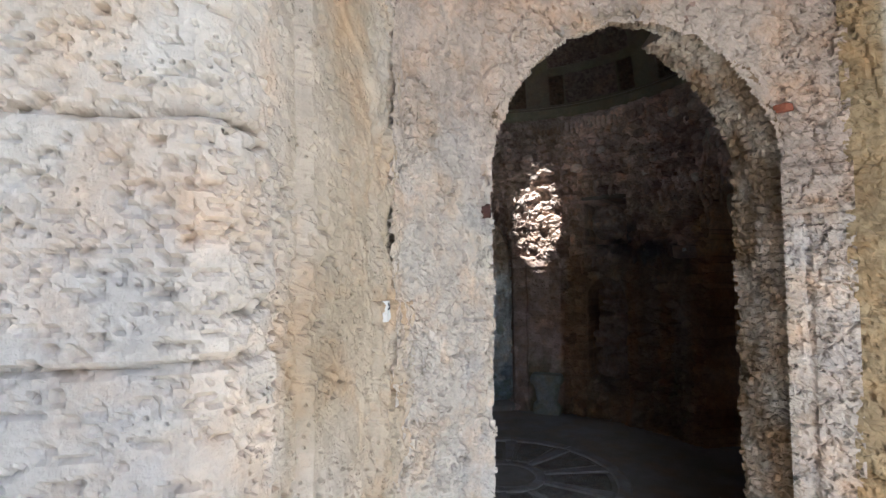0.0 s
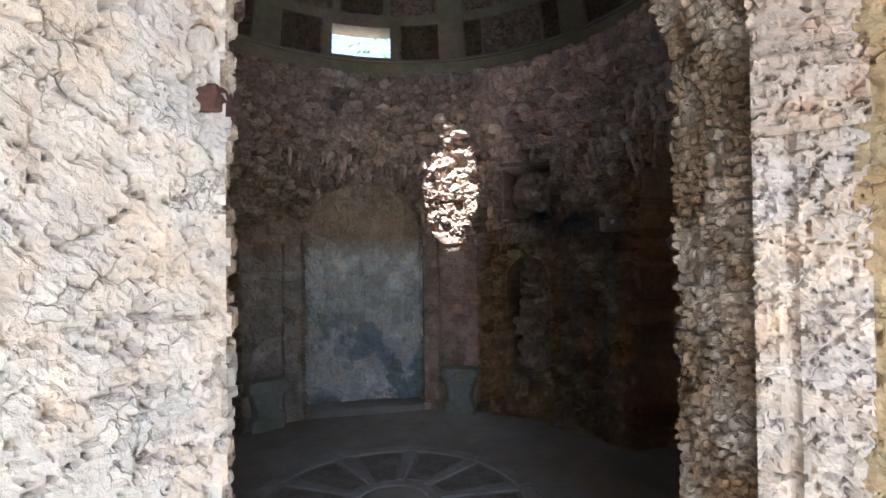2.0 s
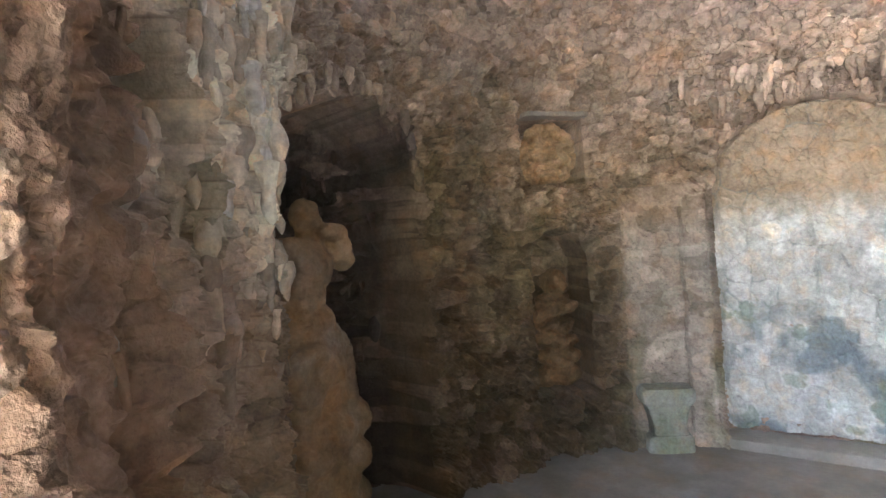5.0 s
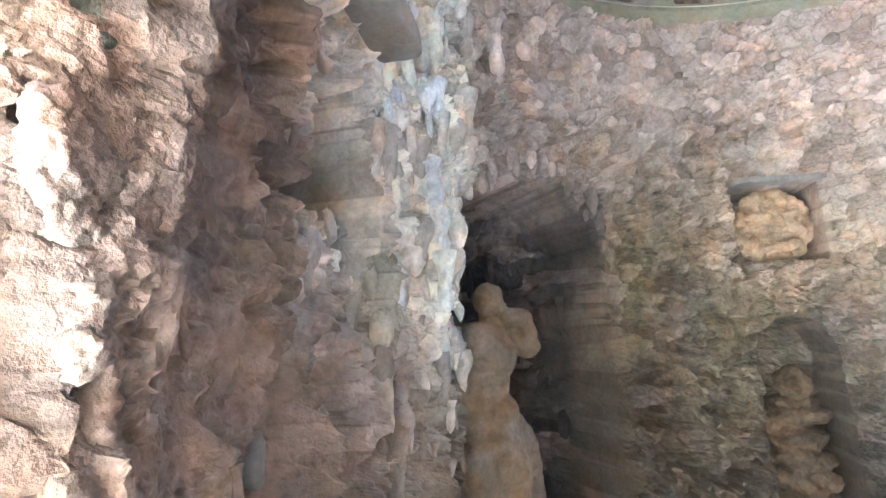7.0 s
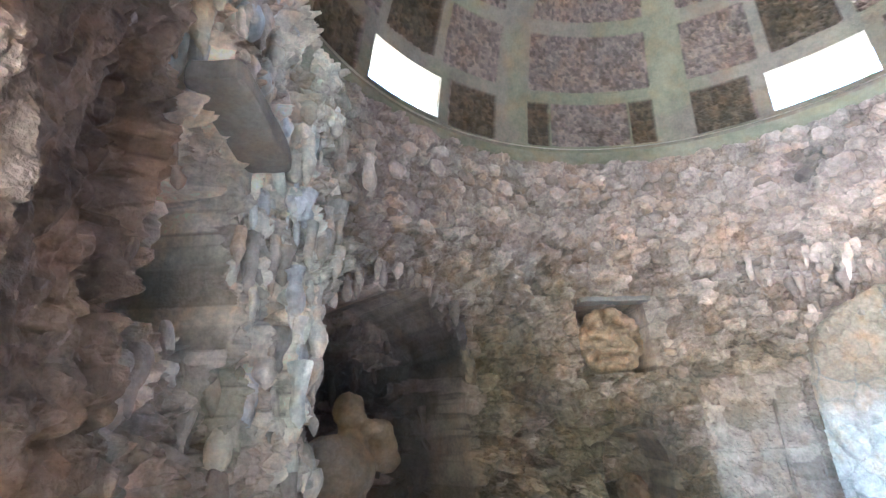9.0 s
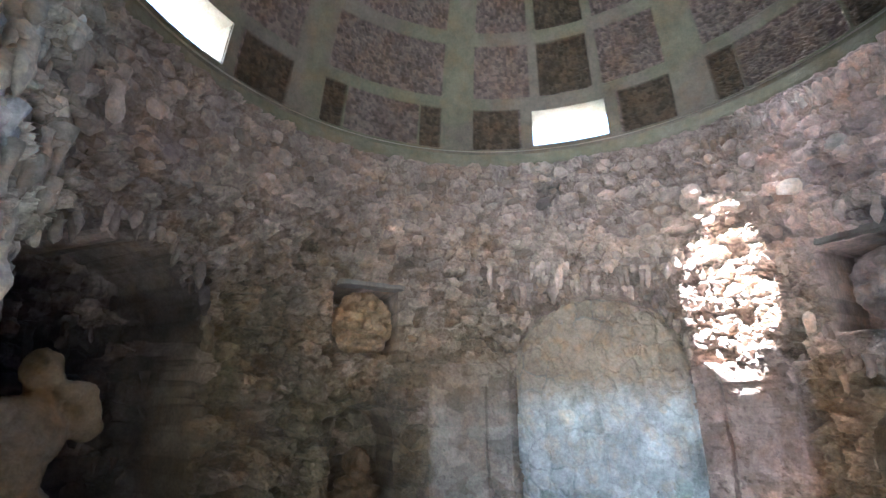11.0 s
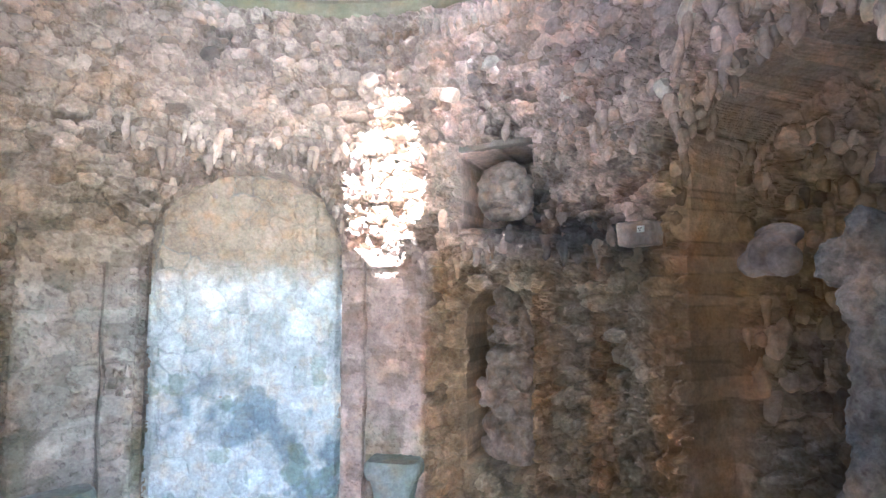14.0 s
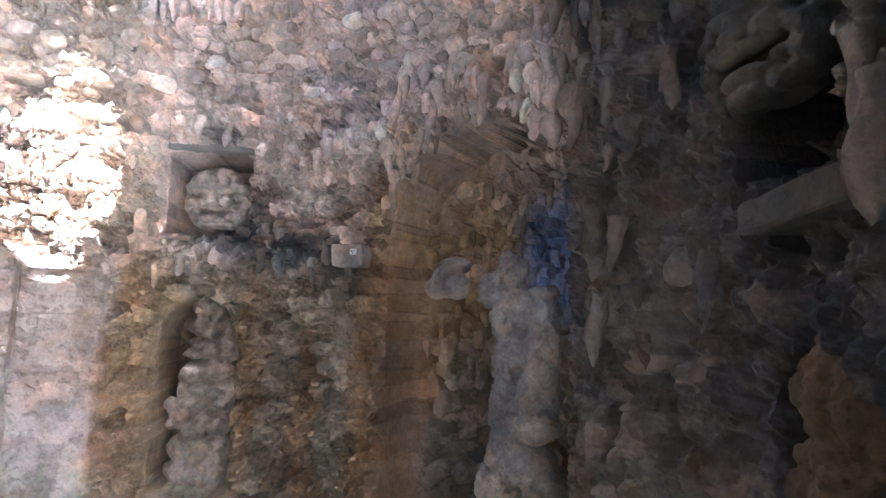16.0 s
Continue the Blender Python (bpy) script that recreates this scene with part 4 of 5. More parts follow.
items += limb((0.11, 0.0, 1.08), (0.19, 0.0, 0.92), 0.055, 0.085, 6) + limb((0.19, 0.0, 0.92), (0.20, 0.0, 0.62), 0.085, 0.10, 6)
items += [(-0.04, 0.0, 0.50, 0.28, 0.21, 0.17), (0.20, 0.0, 0.52, 0.15, 0.16, 0.14), (-0.12, -0.08, 0.42, 0.14, 0.13, 0.12), (0.12, -0.1, 0.36, 0.12, 0.12, 0.11), (-0.05, 0.02, 0.26, 0.29, 0.23, 0.2), (0.02, 0.05, 0.08, 0.32, 0.25, 0.18)]
statue = lump_mesh("statue", items, M_STATUE, at_wall(91.8, 2.32), 0.012, 0.02, grain=0.045, smooth=4)
tagged(statue, "weathered ochre stone statue standing in a dark arched niche", "statue")

# worn group in the east niche: a herm-like figure on a rock heap
items = [(-0.08, -0.05, 1.64, 0.085, 0.09, 0.10), (-0.17, -0.10, 1.56, 0.07, 0.08, 0.085), (-0.06, -0.02, 1.50, 0.09, 0.09, 0.10)]
items += [(0.06, 0.0, 1.46, 0.15, 0.12, 0.10, 20), (0.0, 0.0, 1.34, 0.12, 0.11, 0.12)] + limb((-0.09, -0.06, 1.42), (-0.12, -0.06, 0.92), 0.07, 0.075, 9)
items += [(0.14, -0.04, 1.32, 0.09, 0.09, 0.11), (0.15, -0.05, 1.19, 0.10, 0.10, 0.05), (0.06, 0.02, 1.10, 0.13, 0.11, 0.16), (0.12, -0.06, 0.98, 0.15, 0.12, 0.065)]
items += [(0.02, -0.02, 0.80, 0.17, 0.15, 0.11), (-0.15, -0.06, 0.70, 0.14, 0.13, 0.11), (0.14, 0.0, 0.68, 0.14, 0.13, 0.12), (-0.02, 0, 0.48, 0.32, 0.22, 0.18), (0.0, 0.02, 0.2, 0.36, 0.26, 0.25)]
lr = random.Random(21)
for k in range(24):
    zz = lr.uniform(0.5, 1.55)
    items.append((lr.uniform(-0.15, 0.2), lr.uniform(-0.12, 0.0), zz, lr.uniform(0.03, 0.07), 0.06, lr.uniform(0.03, 0.09), lr.uniform(-30, 30)))
items = [(it[0] * 0.75 + 0.03, it[1], it[2], it[3] * 0.72, it[4], *it[5:]) for it in items]
group_e = lump_mesh("statue", items, M_BLUE, at_wall(-100.5, 2.13), 0.011, 0.03, grain=0.035, smooth=2)
tagged(group_e, "badly worn grey stone figure standing in arched niche", "statue")
items = [(0, 0, 0, 0.085, 0.10, 0.095), (-0.06, -0.02, -0.04, 0.06, 0.08, 0.06), (0.07, -0.02, -0.03, 0.055, 0.08, 0.07), (0.0, -0.09, -0.01, 0.025, 0.04, 0.05), (0, 0.05, 0.08, 0.1, 0.07, 0.05)]
face_e = lump_mesh("small_mask", items, M_MASK_R, at_wall(-87.4, 2.16, 1.61), 0.009, 0.012, grain=0.03)
tagged(face_e, "small worn grey stone head fixed to the niche side", "mask")


def mask(phi, r, z, material, label, seed, size=0.98):
    """A round lion-like face: a rim of curls, heavy brows, cheeks and a wide slit mouth."""
    rnd = random.Random(seed)
    items = [(0, 0.03, 0, 0.165, 0.08, 0.165), (0, -0.045, 0.035, 0.115, 0.06, 0.085), (0, -0.09, 0.01, 0.03, 0.05, 0.06), (0, -0.115, -0.015, 0.036, 0.03, 0.022),
             (-0.06, -0.085, 0.062, 0.055, 0.035, 0.020, 14), (0.06, -0.085, 0.062, 0.055, 0.035, 0.020, -14),
             (-0.075, -0.07, -0.012, 0.05, 0.045, 0.040), (0.075, -0.07, -0.012, 0.05, 0.045, 0.040),
             (0, -0.095, -0.048, 0.075, 0.035, 0.014), (0, -0.075, -0.108, 0.08, 0.05, 0.026), (0, -0.06, -0.145, 0.06, 0.05, 0.03)]
    for k in range(22):
        a = math.radians(-62 + 304 * k / 21)
        q = rnd.uniform(0.028, 0.046)
        items.append(((0.165 + rnd.uniform(-0.012, 0.012)) * math.cos(a), -0.045 + 0.04 * rnd.random(), 0.01 + 0.165 * math.sin(a), q, 0.05, q * rnd.uniform(0.8, 1.2)))
        if k % 2:
            items.append((0.13 * math.cos(a), -0.055, 0.01 + 0.13 * math.sin(a), q * 0.7, 0.04, q * 0.7))
    items = [tuple(v * size for v in it[:6]) + tuple(it[6:]) for it in items]
    ob = lump_mesh("stone_mask", items, material, at_wall(phi, r, z), 0.0065, 0.010, seed, 0.025, 1)
    return tagged(ob, label, "mask", "grotesque masks in wall recesses")


mask(45.6, 2.15, 2.045, M_MASK_L, "round ochre stone mask face in a square recess", 1, 1.12)
mask(-47.4, 2.145, 2.06, M_MASK_R, "round pale stone mask face in a square recess", 2)
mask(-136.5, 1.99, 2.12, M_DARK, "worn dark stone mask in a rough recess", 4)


def niche_figure(phi, r, rings, material, label, seed):
    """Worn masses piled in a niche, each ring broken into uneven lumps."""
    rnd = random.Random(seed)
    items = []
    for x, z, rx, rz in rings:
        items.append((x, 0.02, z, rx, 0.11, rz * 1.15, rnd.uniform(-8, 8)))
        for k in range(4):
            items.append((x + rnd.uniform(-0.6, 0.6) * rx, -0.04 + rnd.uniform(-0.02, 0.03), z + rnd.uniform(-0.6, 0.6) * rz, rx * rnd.uniform(0.3, 0.55), 0.07, rz * rnd.uniform(0.5, 0.9), rnd.uniform(-30, 30)))
    ob = lump_mesh("niche_figure", items, material, at_wall(phi, r), 0.010, 0.028, seed, 0.03, 2)
    return tagged(ob, label, "carved figure", "worn carved figures in the small niches")


niche_figure(46.5, 2.17, ((0.03, 1.15, 0.085, 0.08), (0.02, 1.04, 0.13, 0.035), (0.0, 0.96, 0.17, 0.05), (0.03, 0.85, 0.15, 0.05), (0.03, 0.74, 0.18, 0.05), (0.03, 0.62, 0.16, 0.06), (0.02, 0.48, 0.2, 0.08)),
             M_FIG_D, "worn ochre stone figure stacked in a small niche", 5)
niche_figure(-47.6, 2.15, ((0.0, 1.50, 0.065, 0.07), (0.0, 1.41, 0.085, 0.06), (-0.045, 1.305, 0.07, 0.05), (0.05, 1.30, 0.07, 0.05), (0.0, 1.215, 0.12, 0.014), (0.0, 1.18, 0.135, 0.016), (0.0, 1.145, 0.12, 0.014),
                           (0.13, 1.20, 0.05, 0.09), (0.0, 1.05, 0.15, 0.06), (-0.06, 0.93, 0.10, 0.08), (0.10, 0.92, 0.10, 0.08), (-0.12, 0.80, 0.08, 0.07), (0.05, 0.76, 0.13, 0.08), (0.0, 0.60, 0.20, 0.09), (0.0, 0.48, 0.21, 0.08)),
             M_FIG_R, "worn pinkish stone vase figure in a small niche", 6)
niche_figure(-140, 2.06, ((0.0, 1.36, 0.16, 0.12), (0.0, 1.20, 0.19, 0.04), (-0.02, 1.10, 0.17, 0.06), (0.0, 0.95, 0.2, 0.08), (0, 0.75, 0.21, 0.14)),
             M_FIG_D, "brown shell-like stone vase in a dark niche", 7)
shell = lump_mesh("niche_figure", spiral(0, 1.33, -0.02, 0.045, 2.4, 0.017, 44) + [(0, 0.03, 1.33, 0.06, 0.05, 0.06), (0.02, 0.04, 1.22, 0.07, 0.06, 0.08), (0, 0.04, 1.0, 0.09, 0.06, 0.2)],
                  M_GREY, at_wall(146.5, 1.93), 0.007, 0.008)
tagged(shell, "grey stone spiral shell figure in a niche", "carved figure", "worn carved figures in the small niches")

# small broken half-figure with legs beside the doorway, under a projecting block
items = limb((-0.022, 0, 1.54), (0.010, -0.012, 1.44), 0.017, 0.013, 9) + limb((0.03, 0, 1.53), (0.052, -0.006, 1.437), 0.015, 0.014, 8)
items += limb((-0.052, 0.004, 1.55), (-0.048, 0, 1.43), 0.02, 0.016, 8) + [(0.002, -0.012, 1.572, 0.024, 0.022, 0.02), (0.035, -0.004, 1.575, 0.014, 0.016, 0.012), (0.05, 0, 1.572, 0.012, 0.014, 0.012)]
items += [(-0.035, 0.01, 1.60, 0.05, 0.03, 0.03), (-0.075, 0, 1.55, 0.022, 0.02, 0.024), (-0.08, 0.0, 1.51, 0.024, 0.02, 0.022), (0.0, 0.015, 1.50, 0.07, 0.02, 0.08), (-0.01, 0.005, 1.405, 0.045, 0.022, 0.03), (0.04, 0.01, 1.41, 0.03, 0.02, 0.025), (-0.06, 0.01, 1.40, 0.035, 0.02, 0.04)]
legs = lump_mesh("statue", items, M_PINK, at_wall(157.6, 1.945), 0.0032, 0.012, grain=0.010, smooth=2)
tagged(legs, "small broken pinkish stone half figure beside the doorway", "statue")
items = [(-0.03, 0.01, 1.68, 0.075, 0.03, 0.055), (-0.07, 0.01, 1.72, 0.06, 0.03, 0.06), (0.0, 0.02, 1.66, 0.05, 0.03, 0.03)]
boss = lump_mesh("projecting_stone", items, M_PINK, at_wall(157.6, 1.955, -0.055), 0.0035, 0.014, grain=0.014, smooth=2)
tagged(boss, "pinkish stone block projecting from the grotto wall", "stone")

items = [(0, 0, 0, 0.13, 0.10, 0.12), (0.06, 0.0, 0.03, 0.10, 0.09, 0.10), (-0.07, 0.02, 0.07, 0.10, 0.10, 0.11), (0.02, 0.03, -0.08, 0.12, 0.08, 0.06)]
boulder = lump_mesh("projecting_stone", items, M_BOULDER, at_wall(157.5, 1.99, 1.775) @ Matrix.Scale(0.62, 4), 0.007, 0.03, grain=0.05, smooth=3)
tagged(boulder, "rounded grey-green mossy stone projecting above the half figure", "stone")

# pilaster bases beside the relief
def lathe_square(profile, depth, sides=20):
    """A block whose outline swells by the profile (half width, height), a little rounded at its corners."""
    bm = bmesh.new()
    rows = []
    for half, z in profile:
        row = []
        for k in range(sides):
            a = 2 * math.pi * k / sides
            c, s_ = math.cos(a), math.sin(a)
            x = half * math.copysign(abs(c) ** 0.35, c)
            y = depth * math.copysign(abs(s_) ** 0.35, s_)
            n = noise.noise((x * 9, y * 9, z * 9 + half)) * 0.012
            row.append(bm.verts.new((x + n, y + n, z)))
        rows.append(row)
    for a, b in zip(rows, rows[1:]):
        for k in range(sides):
            bm.faces.new((a[k], a[(k + 1) % sides], b[(k + 1) % sides], b[k]))
    bm.faces.new(rows[0][::-1])
    bm.faces.new(rows[-1])
    return bm


M_BASE = stone("pilaster base stone", (0.28, 0.275, 0.26), vary=0.4, patch=6.0, second=(0.20, 0.22, 0.16), bump=0.4)
for phi in (27.6, -28.5):
    base = new("pilaster_base")
    base.matrix_world = at_wall(phi, 1.885)
    tagged(base, "worn grey stone baluster base, greenish, at the foot of a pilaster", "pilaster base", "bases beside the relief")
    part("foot", lathe_square([(0.15, -0.02), (0.155, 0.02), (0.15, 0.09), (0.125, 0.115)], 0.09), M_BASE, base)
    part("bell", lathe_square([(0.12, 0.105), (0.105, 0.16), (0.12, 0.22), (0.14, 0.29), (0.15, 0.32)], 0.08), M_BASE, base)
    part("top", lathe_square([(0.155, 0.315), (0.17, 0.335), (0.175, 0.37), (0.17, 0.405), (0.15, 0.425)], 0.10), M_BASE, base)


def block(name, phi, r, z, w, d, h, material, label, category, tilt=0.0, seed=0, group=""):
    """A rough-edged squared stone."""
    bm = bmesh.new()
    bmesh.ops.create_cube(bm, size=1)
    bmesh.ops.subdivide_edges(bm, edges=bm.edges[:], cuts=7, use_grid_fill=True)
    for p in bm.verts:
        q = Vector((p.co.x * w, p.co.y * d, p.co.z * h))
        worn = 1 - 0.06 * sum(abs(c) > 0.49 for c in p.co)
        q = Vector((q.x * worn if abs(p.co.x) > 0.49 else q.x, q.y * worn if abs(p.co.y) > 0.49 else q.y, q.z * worn if abs(p.co.z) > 0.49 else q.z))
        n = noise.noise_vector((q.x * 14 + seed, q.y * 14, q.z * 14))
        p.co = q + n * 0.008
    me = bpy.data.meshes.new(name)
    bm.to_mesh(me)
    bm.free()
    me.materials.append(material)
    ob = new(name, me)
    ob.matrix_world = at_wall(phi, r, z) @ pose(0, 0, 0, 0, tilt, 0)
    return tagged(ob, label, category, group)


block("lintel", 45.5, 1.985, 2.30, 0.50, 0.14, 0.035, M_SLAB, "thin grey stone slab over a mask recess", "lintel", 1.5, 1, "lintel slabs")
block("lintel", -47.4, 2.0, 2.345, 0.52, 0.16, 0.045, M_SLAB, "grey stone slab over a mask recess", "lintel", 0, 2, "lintel slabs")
block("lintel", 133, 1.80, 2.41, 0.50, 0.16, 0.075, M_SLAB, "thick grey stone slab in the rough grotto wall", "lintel", 0, 3, "lintel slabs")
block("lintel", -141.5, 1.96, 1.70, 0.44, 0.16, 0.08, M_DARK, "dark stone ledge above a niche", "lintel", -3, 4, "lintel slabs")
block("capital", -74.4, 1.905, 1.725, 0.20, 0.12, 0.125, M_MASK_R, "plain grey stone capital block of a pilaster", "capital", 0, 5, "pilaster capitals")
block("kerb", -0.8, 1.93, 0.025, 1.25, 0.26, 0.09, M_FLOOR, "low worn grey stone kerb before the relief", "kerb", 0, 7)
block("floor_stone", 160, 1.62, 0.1, 0.42, 0.3, 0.22, M_SLAB, "pale worn stone block lying on the floor", "stone", 0, 8)
block("floor_stone", -163, 1.78, 0.16, 0.34, 0.3, 0.36, M_PINK, "rounded brownish stone beside the doorway", "stone", 0, 9)
M_RED = stone("red brick", (0.36, 0.13, 0.075), vary=0.5, patch=9.0, second=(0.25, 0.085, 0.06), bump=0.5)
M_OXBLOOD = stone("dark red stone", (0.085, 0.045, 0.04), vary=0.5, patch=9.0, bump=0.5)
block("red_stone", 163.7, 2.185, 1.755, 0.042, 0.08, 0.05, M_OXBLOOD, "dark red stone set in the pale door jamb", "stone", 8, 11)
for dx, dz, wide in ((0.0, 0.0, 0.10), (1.9, 0.03, 0.05)):
    block("brick", -163.0 - dx, 2.15, 2.14 + dz, wide, 0.07, 0.028, M_RED, "broken red brick set in the rubble of the door arch", "brick", 3, 12 + dx, "red bricks in the door arch")

# ---- wheel set in the floor ----
M_RIM = stone("pale floor border", (0.29, 0.28, 0.265), vary=0.35, patch=5.0, bump=0.3, rough=0.75)


def floor_piece(name, r0, r1, a0, a1, z, material, parent, n=8, chamfer=0.012):
    """A flat curved slab of the wheel."""
    bm = bmesh.new()
    rows = []
    for q, h in ((0, -0.02), (0, z - 0.006), (chamfer, z)):
        loop = []
        for k in range(n + 1):
            a = math.radians(a0 + (a1 - a0) * k / n) 
            loop.append(bm.verts.new(((r1 - q) * math.sin(a), (r1 - q) * math.cos(a), h)))
        for k in range(n, -1, -1):
            a = math.radians(a0 + (a1 - a0) * k / n)
            loop.append(bm.verts.new(((r0 + q) * math.sin(a), (r0 + q) * math.cos(a), h)))
        rows.append(loop)
    m = len(rows[0])
    for a, b in zip(rows, rows[1:]):
        for k in range(m):
            bm.faces.new((a[k], a[(k + 1) % m], b[(k + 1) % m], b[k]))
    bm.faces.new(rows[-1])
    bmesh.ops.recalc_face_normals(bm, faces=bm.faces[:])
    return part(name, bm, material, parent)


wheel = new("wheel_mosaic")
wheel.matrix_world = HOUSE @ pose(0, 0.02, 0)
tagged(wheel, "round wheel pattern of stone borders and pebbles set in the floor", "floor inlay")
for k in range(10):
    a = 36 * k
    floor_piece("rim", 0.80, 0.90, a - 17.7, a + 17.7, 0.016, M_RIM, wheel)
    floor_piece("spoke", 0.30, 0.795, a + 14.2, a + 21.8, 0.016, M_RIM, wheel, 3)
    floor_piece("cell", 0.33, 0.76, a - 11.0, a + 11.0, 0.010, M_INLAY, wheel)
    floor_piece("hub_border", 0.22, 0.295, a - 17.6, a + 17.6, 0.016, M_RIM, wheel)
floor_piece("hub", 0.0, 0.21, 0, 359.9, 0.009, M_FLOOR, wheel, 30, 0.0)

# ---- rubble stones and stalactites of the walls ----
rnd = random.Random(11)


def rock_mesh(k, flat):
    """A split stone: flat faces and worn edges."""
    rr = random.Random(k * 31 + 5)
    bm = bmesh.new()
    for j in range(30):
        c = Vector((rr.gauss(0, 1), rr.gauss(0, 1), rr.gauss(0, 1))).normalized()
        box = max(abs(c.x), abs(c.y), abs(c.z))
        bm.verts.new(Vector((c.x, c.y * flat, c.z)) * (0.5 + 0.42 / box) * rr.uniform(0.86, 1.08))
    hull = bmesh.ops.convex_hull(bm, input=bm.verts[:])
    bmesh.ops.delete(bm, geom=[v for v in hull["geom_interior"] if isinstance(v, bmesh.types.BMVert)], context="VERTS")
    bmesh.ops.dissolve_limit(bm, angle_limit=0.22, verts=bm.verts[:], edges=bm.edges[:])
    bmesh.ops.bevel(bm, geom=bm.edges[:], offset=0.07, segments=1, affect="EDGES")
    bmesh.ops.triangulate(bm, faces=bm.faces[:])
    me = bpy.data.meshes.new("stone")
    bm.to_mesh(me)
    bm.free()
    me.materials.append(M_ROCK)
    return me


def stalactite_mesh(k):
    bm = bmesh.new()
    rows, n = [], 8
    for j in range(9):
        t = j / 8
        w = (1 - t**4) ** 0.5 * (0.95 - 0.25 * t) * (1.0 + 0.22 * math.sin(6 * t + k)) + 0.05
        off = noise.noise_vector((k * 5.0, t * 1.6, 0)) * 0.5
        rows.append([])
        for i in range(n):
            a = 2 * math.pi * i / n
            rr = w * (1 + 0.6 * noise.noise((math.cos(a) * 1.3 + k * 3, math.sin(a) * 1.3, t * 2.5)))
            rows[-1].append(bm.verts.new((rr * math.cos(a) + off.x * t, 0.7 * rr * math.sin(a) + off.y * t, -t)))
    for a, b in zip(rows, rows[1:]):
        for i in range(n):
            bm.faces.new((b[i], b[(i + 1) % n], a[(i + 1) % n], a[i]))
    bm.faces.new(rows[0])
    bm.faces.new(rows[-1][::-1])
    me = bpy.data.meshes.new("stalactite")
    bm.to_mesh(me)
    bm.free()
    me.polygons.foreach_set("use_smooth", [True] * len(me.polygons))
    me.materials.append(M_ROCK)
    return me


ROCKS = [rock_mesh(k, 0.7) for k in range(14)]
DRIPS = [stalactite_mesh(k) for k in range(7)]
SECTORS = ((-34, 34, "wall_north"), (34, 78, "wall_northwest"), (78, 111, "wall_west"), (111, 139, "wall_southwest"), (139, 165, "wall_doorside"),
           (165, 200, "wall_south"), (-160, -114, "wall_southeast"), (-200, -160, "wall_south"), (-114, -77, "wall_east"), (-77, -34, "wall_northeast"))


def sector(phi):
    return next(WALLS[n] for a, b, n in SECTORS if a <= phi <= b)


def in_opening(phi, z, grow=0.0):
    """True where the wall is open or carved and no loose stone may sit."""
    x = math.radians(phi + 0.8) * RW
    f = lambda x, z, *k: float(arch_in(np.array(x), np.array(z), *k))
    if f(x, z, 0.60 + grow, -1, 1.72, 0.52 + grow) > 0 or (17 < phi < 33.5 and z < 1.95) or (-33.5 < phi < -17 and z < 1.6):
        return True
    for mid, half, top, deep in NICHES:
        if f(math.radians(phi - mid) * RW, z, half + grow, -1, top - 0.5, 0.5 + grow) > 0:
            return True
    for mid in DIAGONALS:
        x = math.radians(phi - mid) * RW
        if abs(x) < 0.28 + grow and (1.80 - grow < z < 2.37 + grow or 0.4 < z < 1.54 + grow):
            return True
    x = -RW * math.sin(math.radians(phi)) - DOOR_MID
    return math.cos(math.radians(phi)) < 0 and f(x, z, DOOR_HALF + 0.05 + grow, -1, DOOR_SPRING, DOOR_RISE + 0.05 + grow) > 0


def set_stone(mesh, phi, z, size, proud, tilt=20, bright=1.0):
    P, Z = np.array([phi]), np.array([z])
    d = float(wall_depth(P, Z)[0])
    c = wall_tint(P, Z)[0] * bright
    ob = new(mesh.name.split(".")[0], mesh)
    ob.parent = sector(phi)
    a = math.radians(phi)
    r = RW + d - proud
    turn = pose(0, 0, 0, rnd.uniform(-tilt, tilt), rnd.uniform(-tilt, tilt), phi + rnd.uniform(-tilt, tilt))
    ob.matrix_basis = Matrix.Translation((-r * math.sin(a), r * math.cos(a), z)) @ turn @ Matrix.Diagonal((*size, 1))
    ob.color = (*[float(min(0.75, max(0.03, v))) for v in c], 1)
    return ob


# the rubble crust under the cornice, and the coursed stones of the wall below
z = LEDGE + 0.05
while z < 3.19:
    phi = -178.0 + rnd.uniform(0, 5)
    big = z > 3.04
    while phi < 178:
        w = rnd.uniform(0.07, 0.15) if big and -20 < phi < 110 else rnd.choice((rnd.uniform(0.04, 0.07), rnd.uniform(0.06, 0.14)))
        tall = rnd.uniform(0.045, 0.06) if big else min(0.058, w * rnd.uniform(0.35, 0.65))
        upright = big and -66 < phi < -24
        if upright:
            w, tall = rnd.uniform(0.035, 0.055), rnd.uniform(0.06, 0.085)
        if not in_opening(phi, z, 0.02) and rnd.random() < (0.9 if phi < 137 else 0.25):
            set_stone(rnd.choice(ROCKS), phi, z + rnd.uniform(-0.02, 0.02), (w * 0.62, 0.055, tall), -0.012, 10, rnd.uniform(0.85, 1.12))
        phi += math.degrees(w * 1.32 / RW)
    z += 0.095
z = 0.2
while z < 2.5:
    phi = -158.0 + rnd.uniform(0, 5)
    while phi < 139:
        w = rnd.uniform(0.05, 0.10)
        if not in_opening(phi, z, 0.03) and rnd.random() < (0.13 if abs(phi) < 110 else 0.0):
            set_stone(rnd.choice(ROCKS), phi, z + rnd.uniform(-0.03, 0.03), (w * 0.62, 0.034, w * rnd.uniform(0.3, 0.6)), -0.014, 7, rnd.uniform(0.9, 1.12))
        phi += math.degrees(w * 1.5 / RW) * 1.5
    z += 0.115

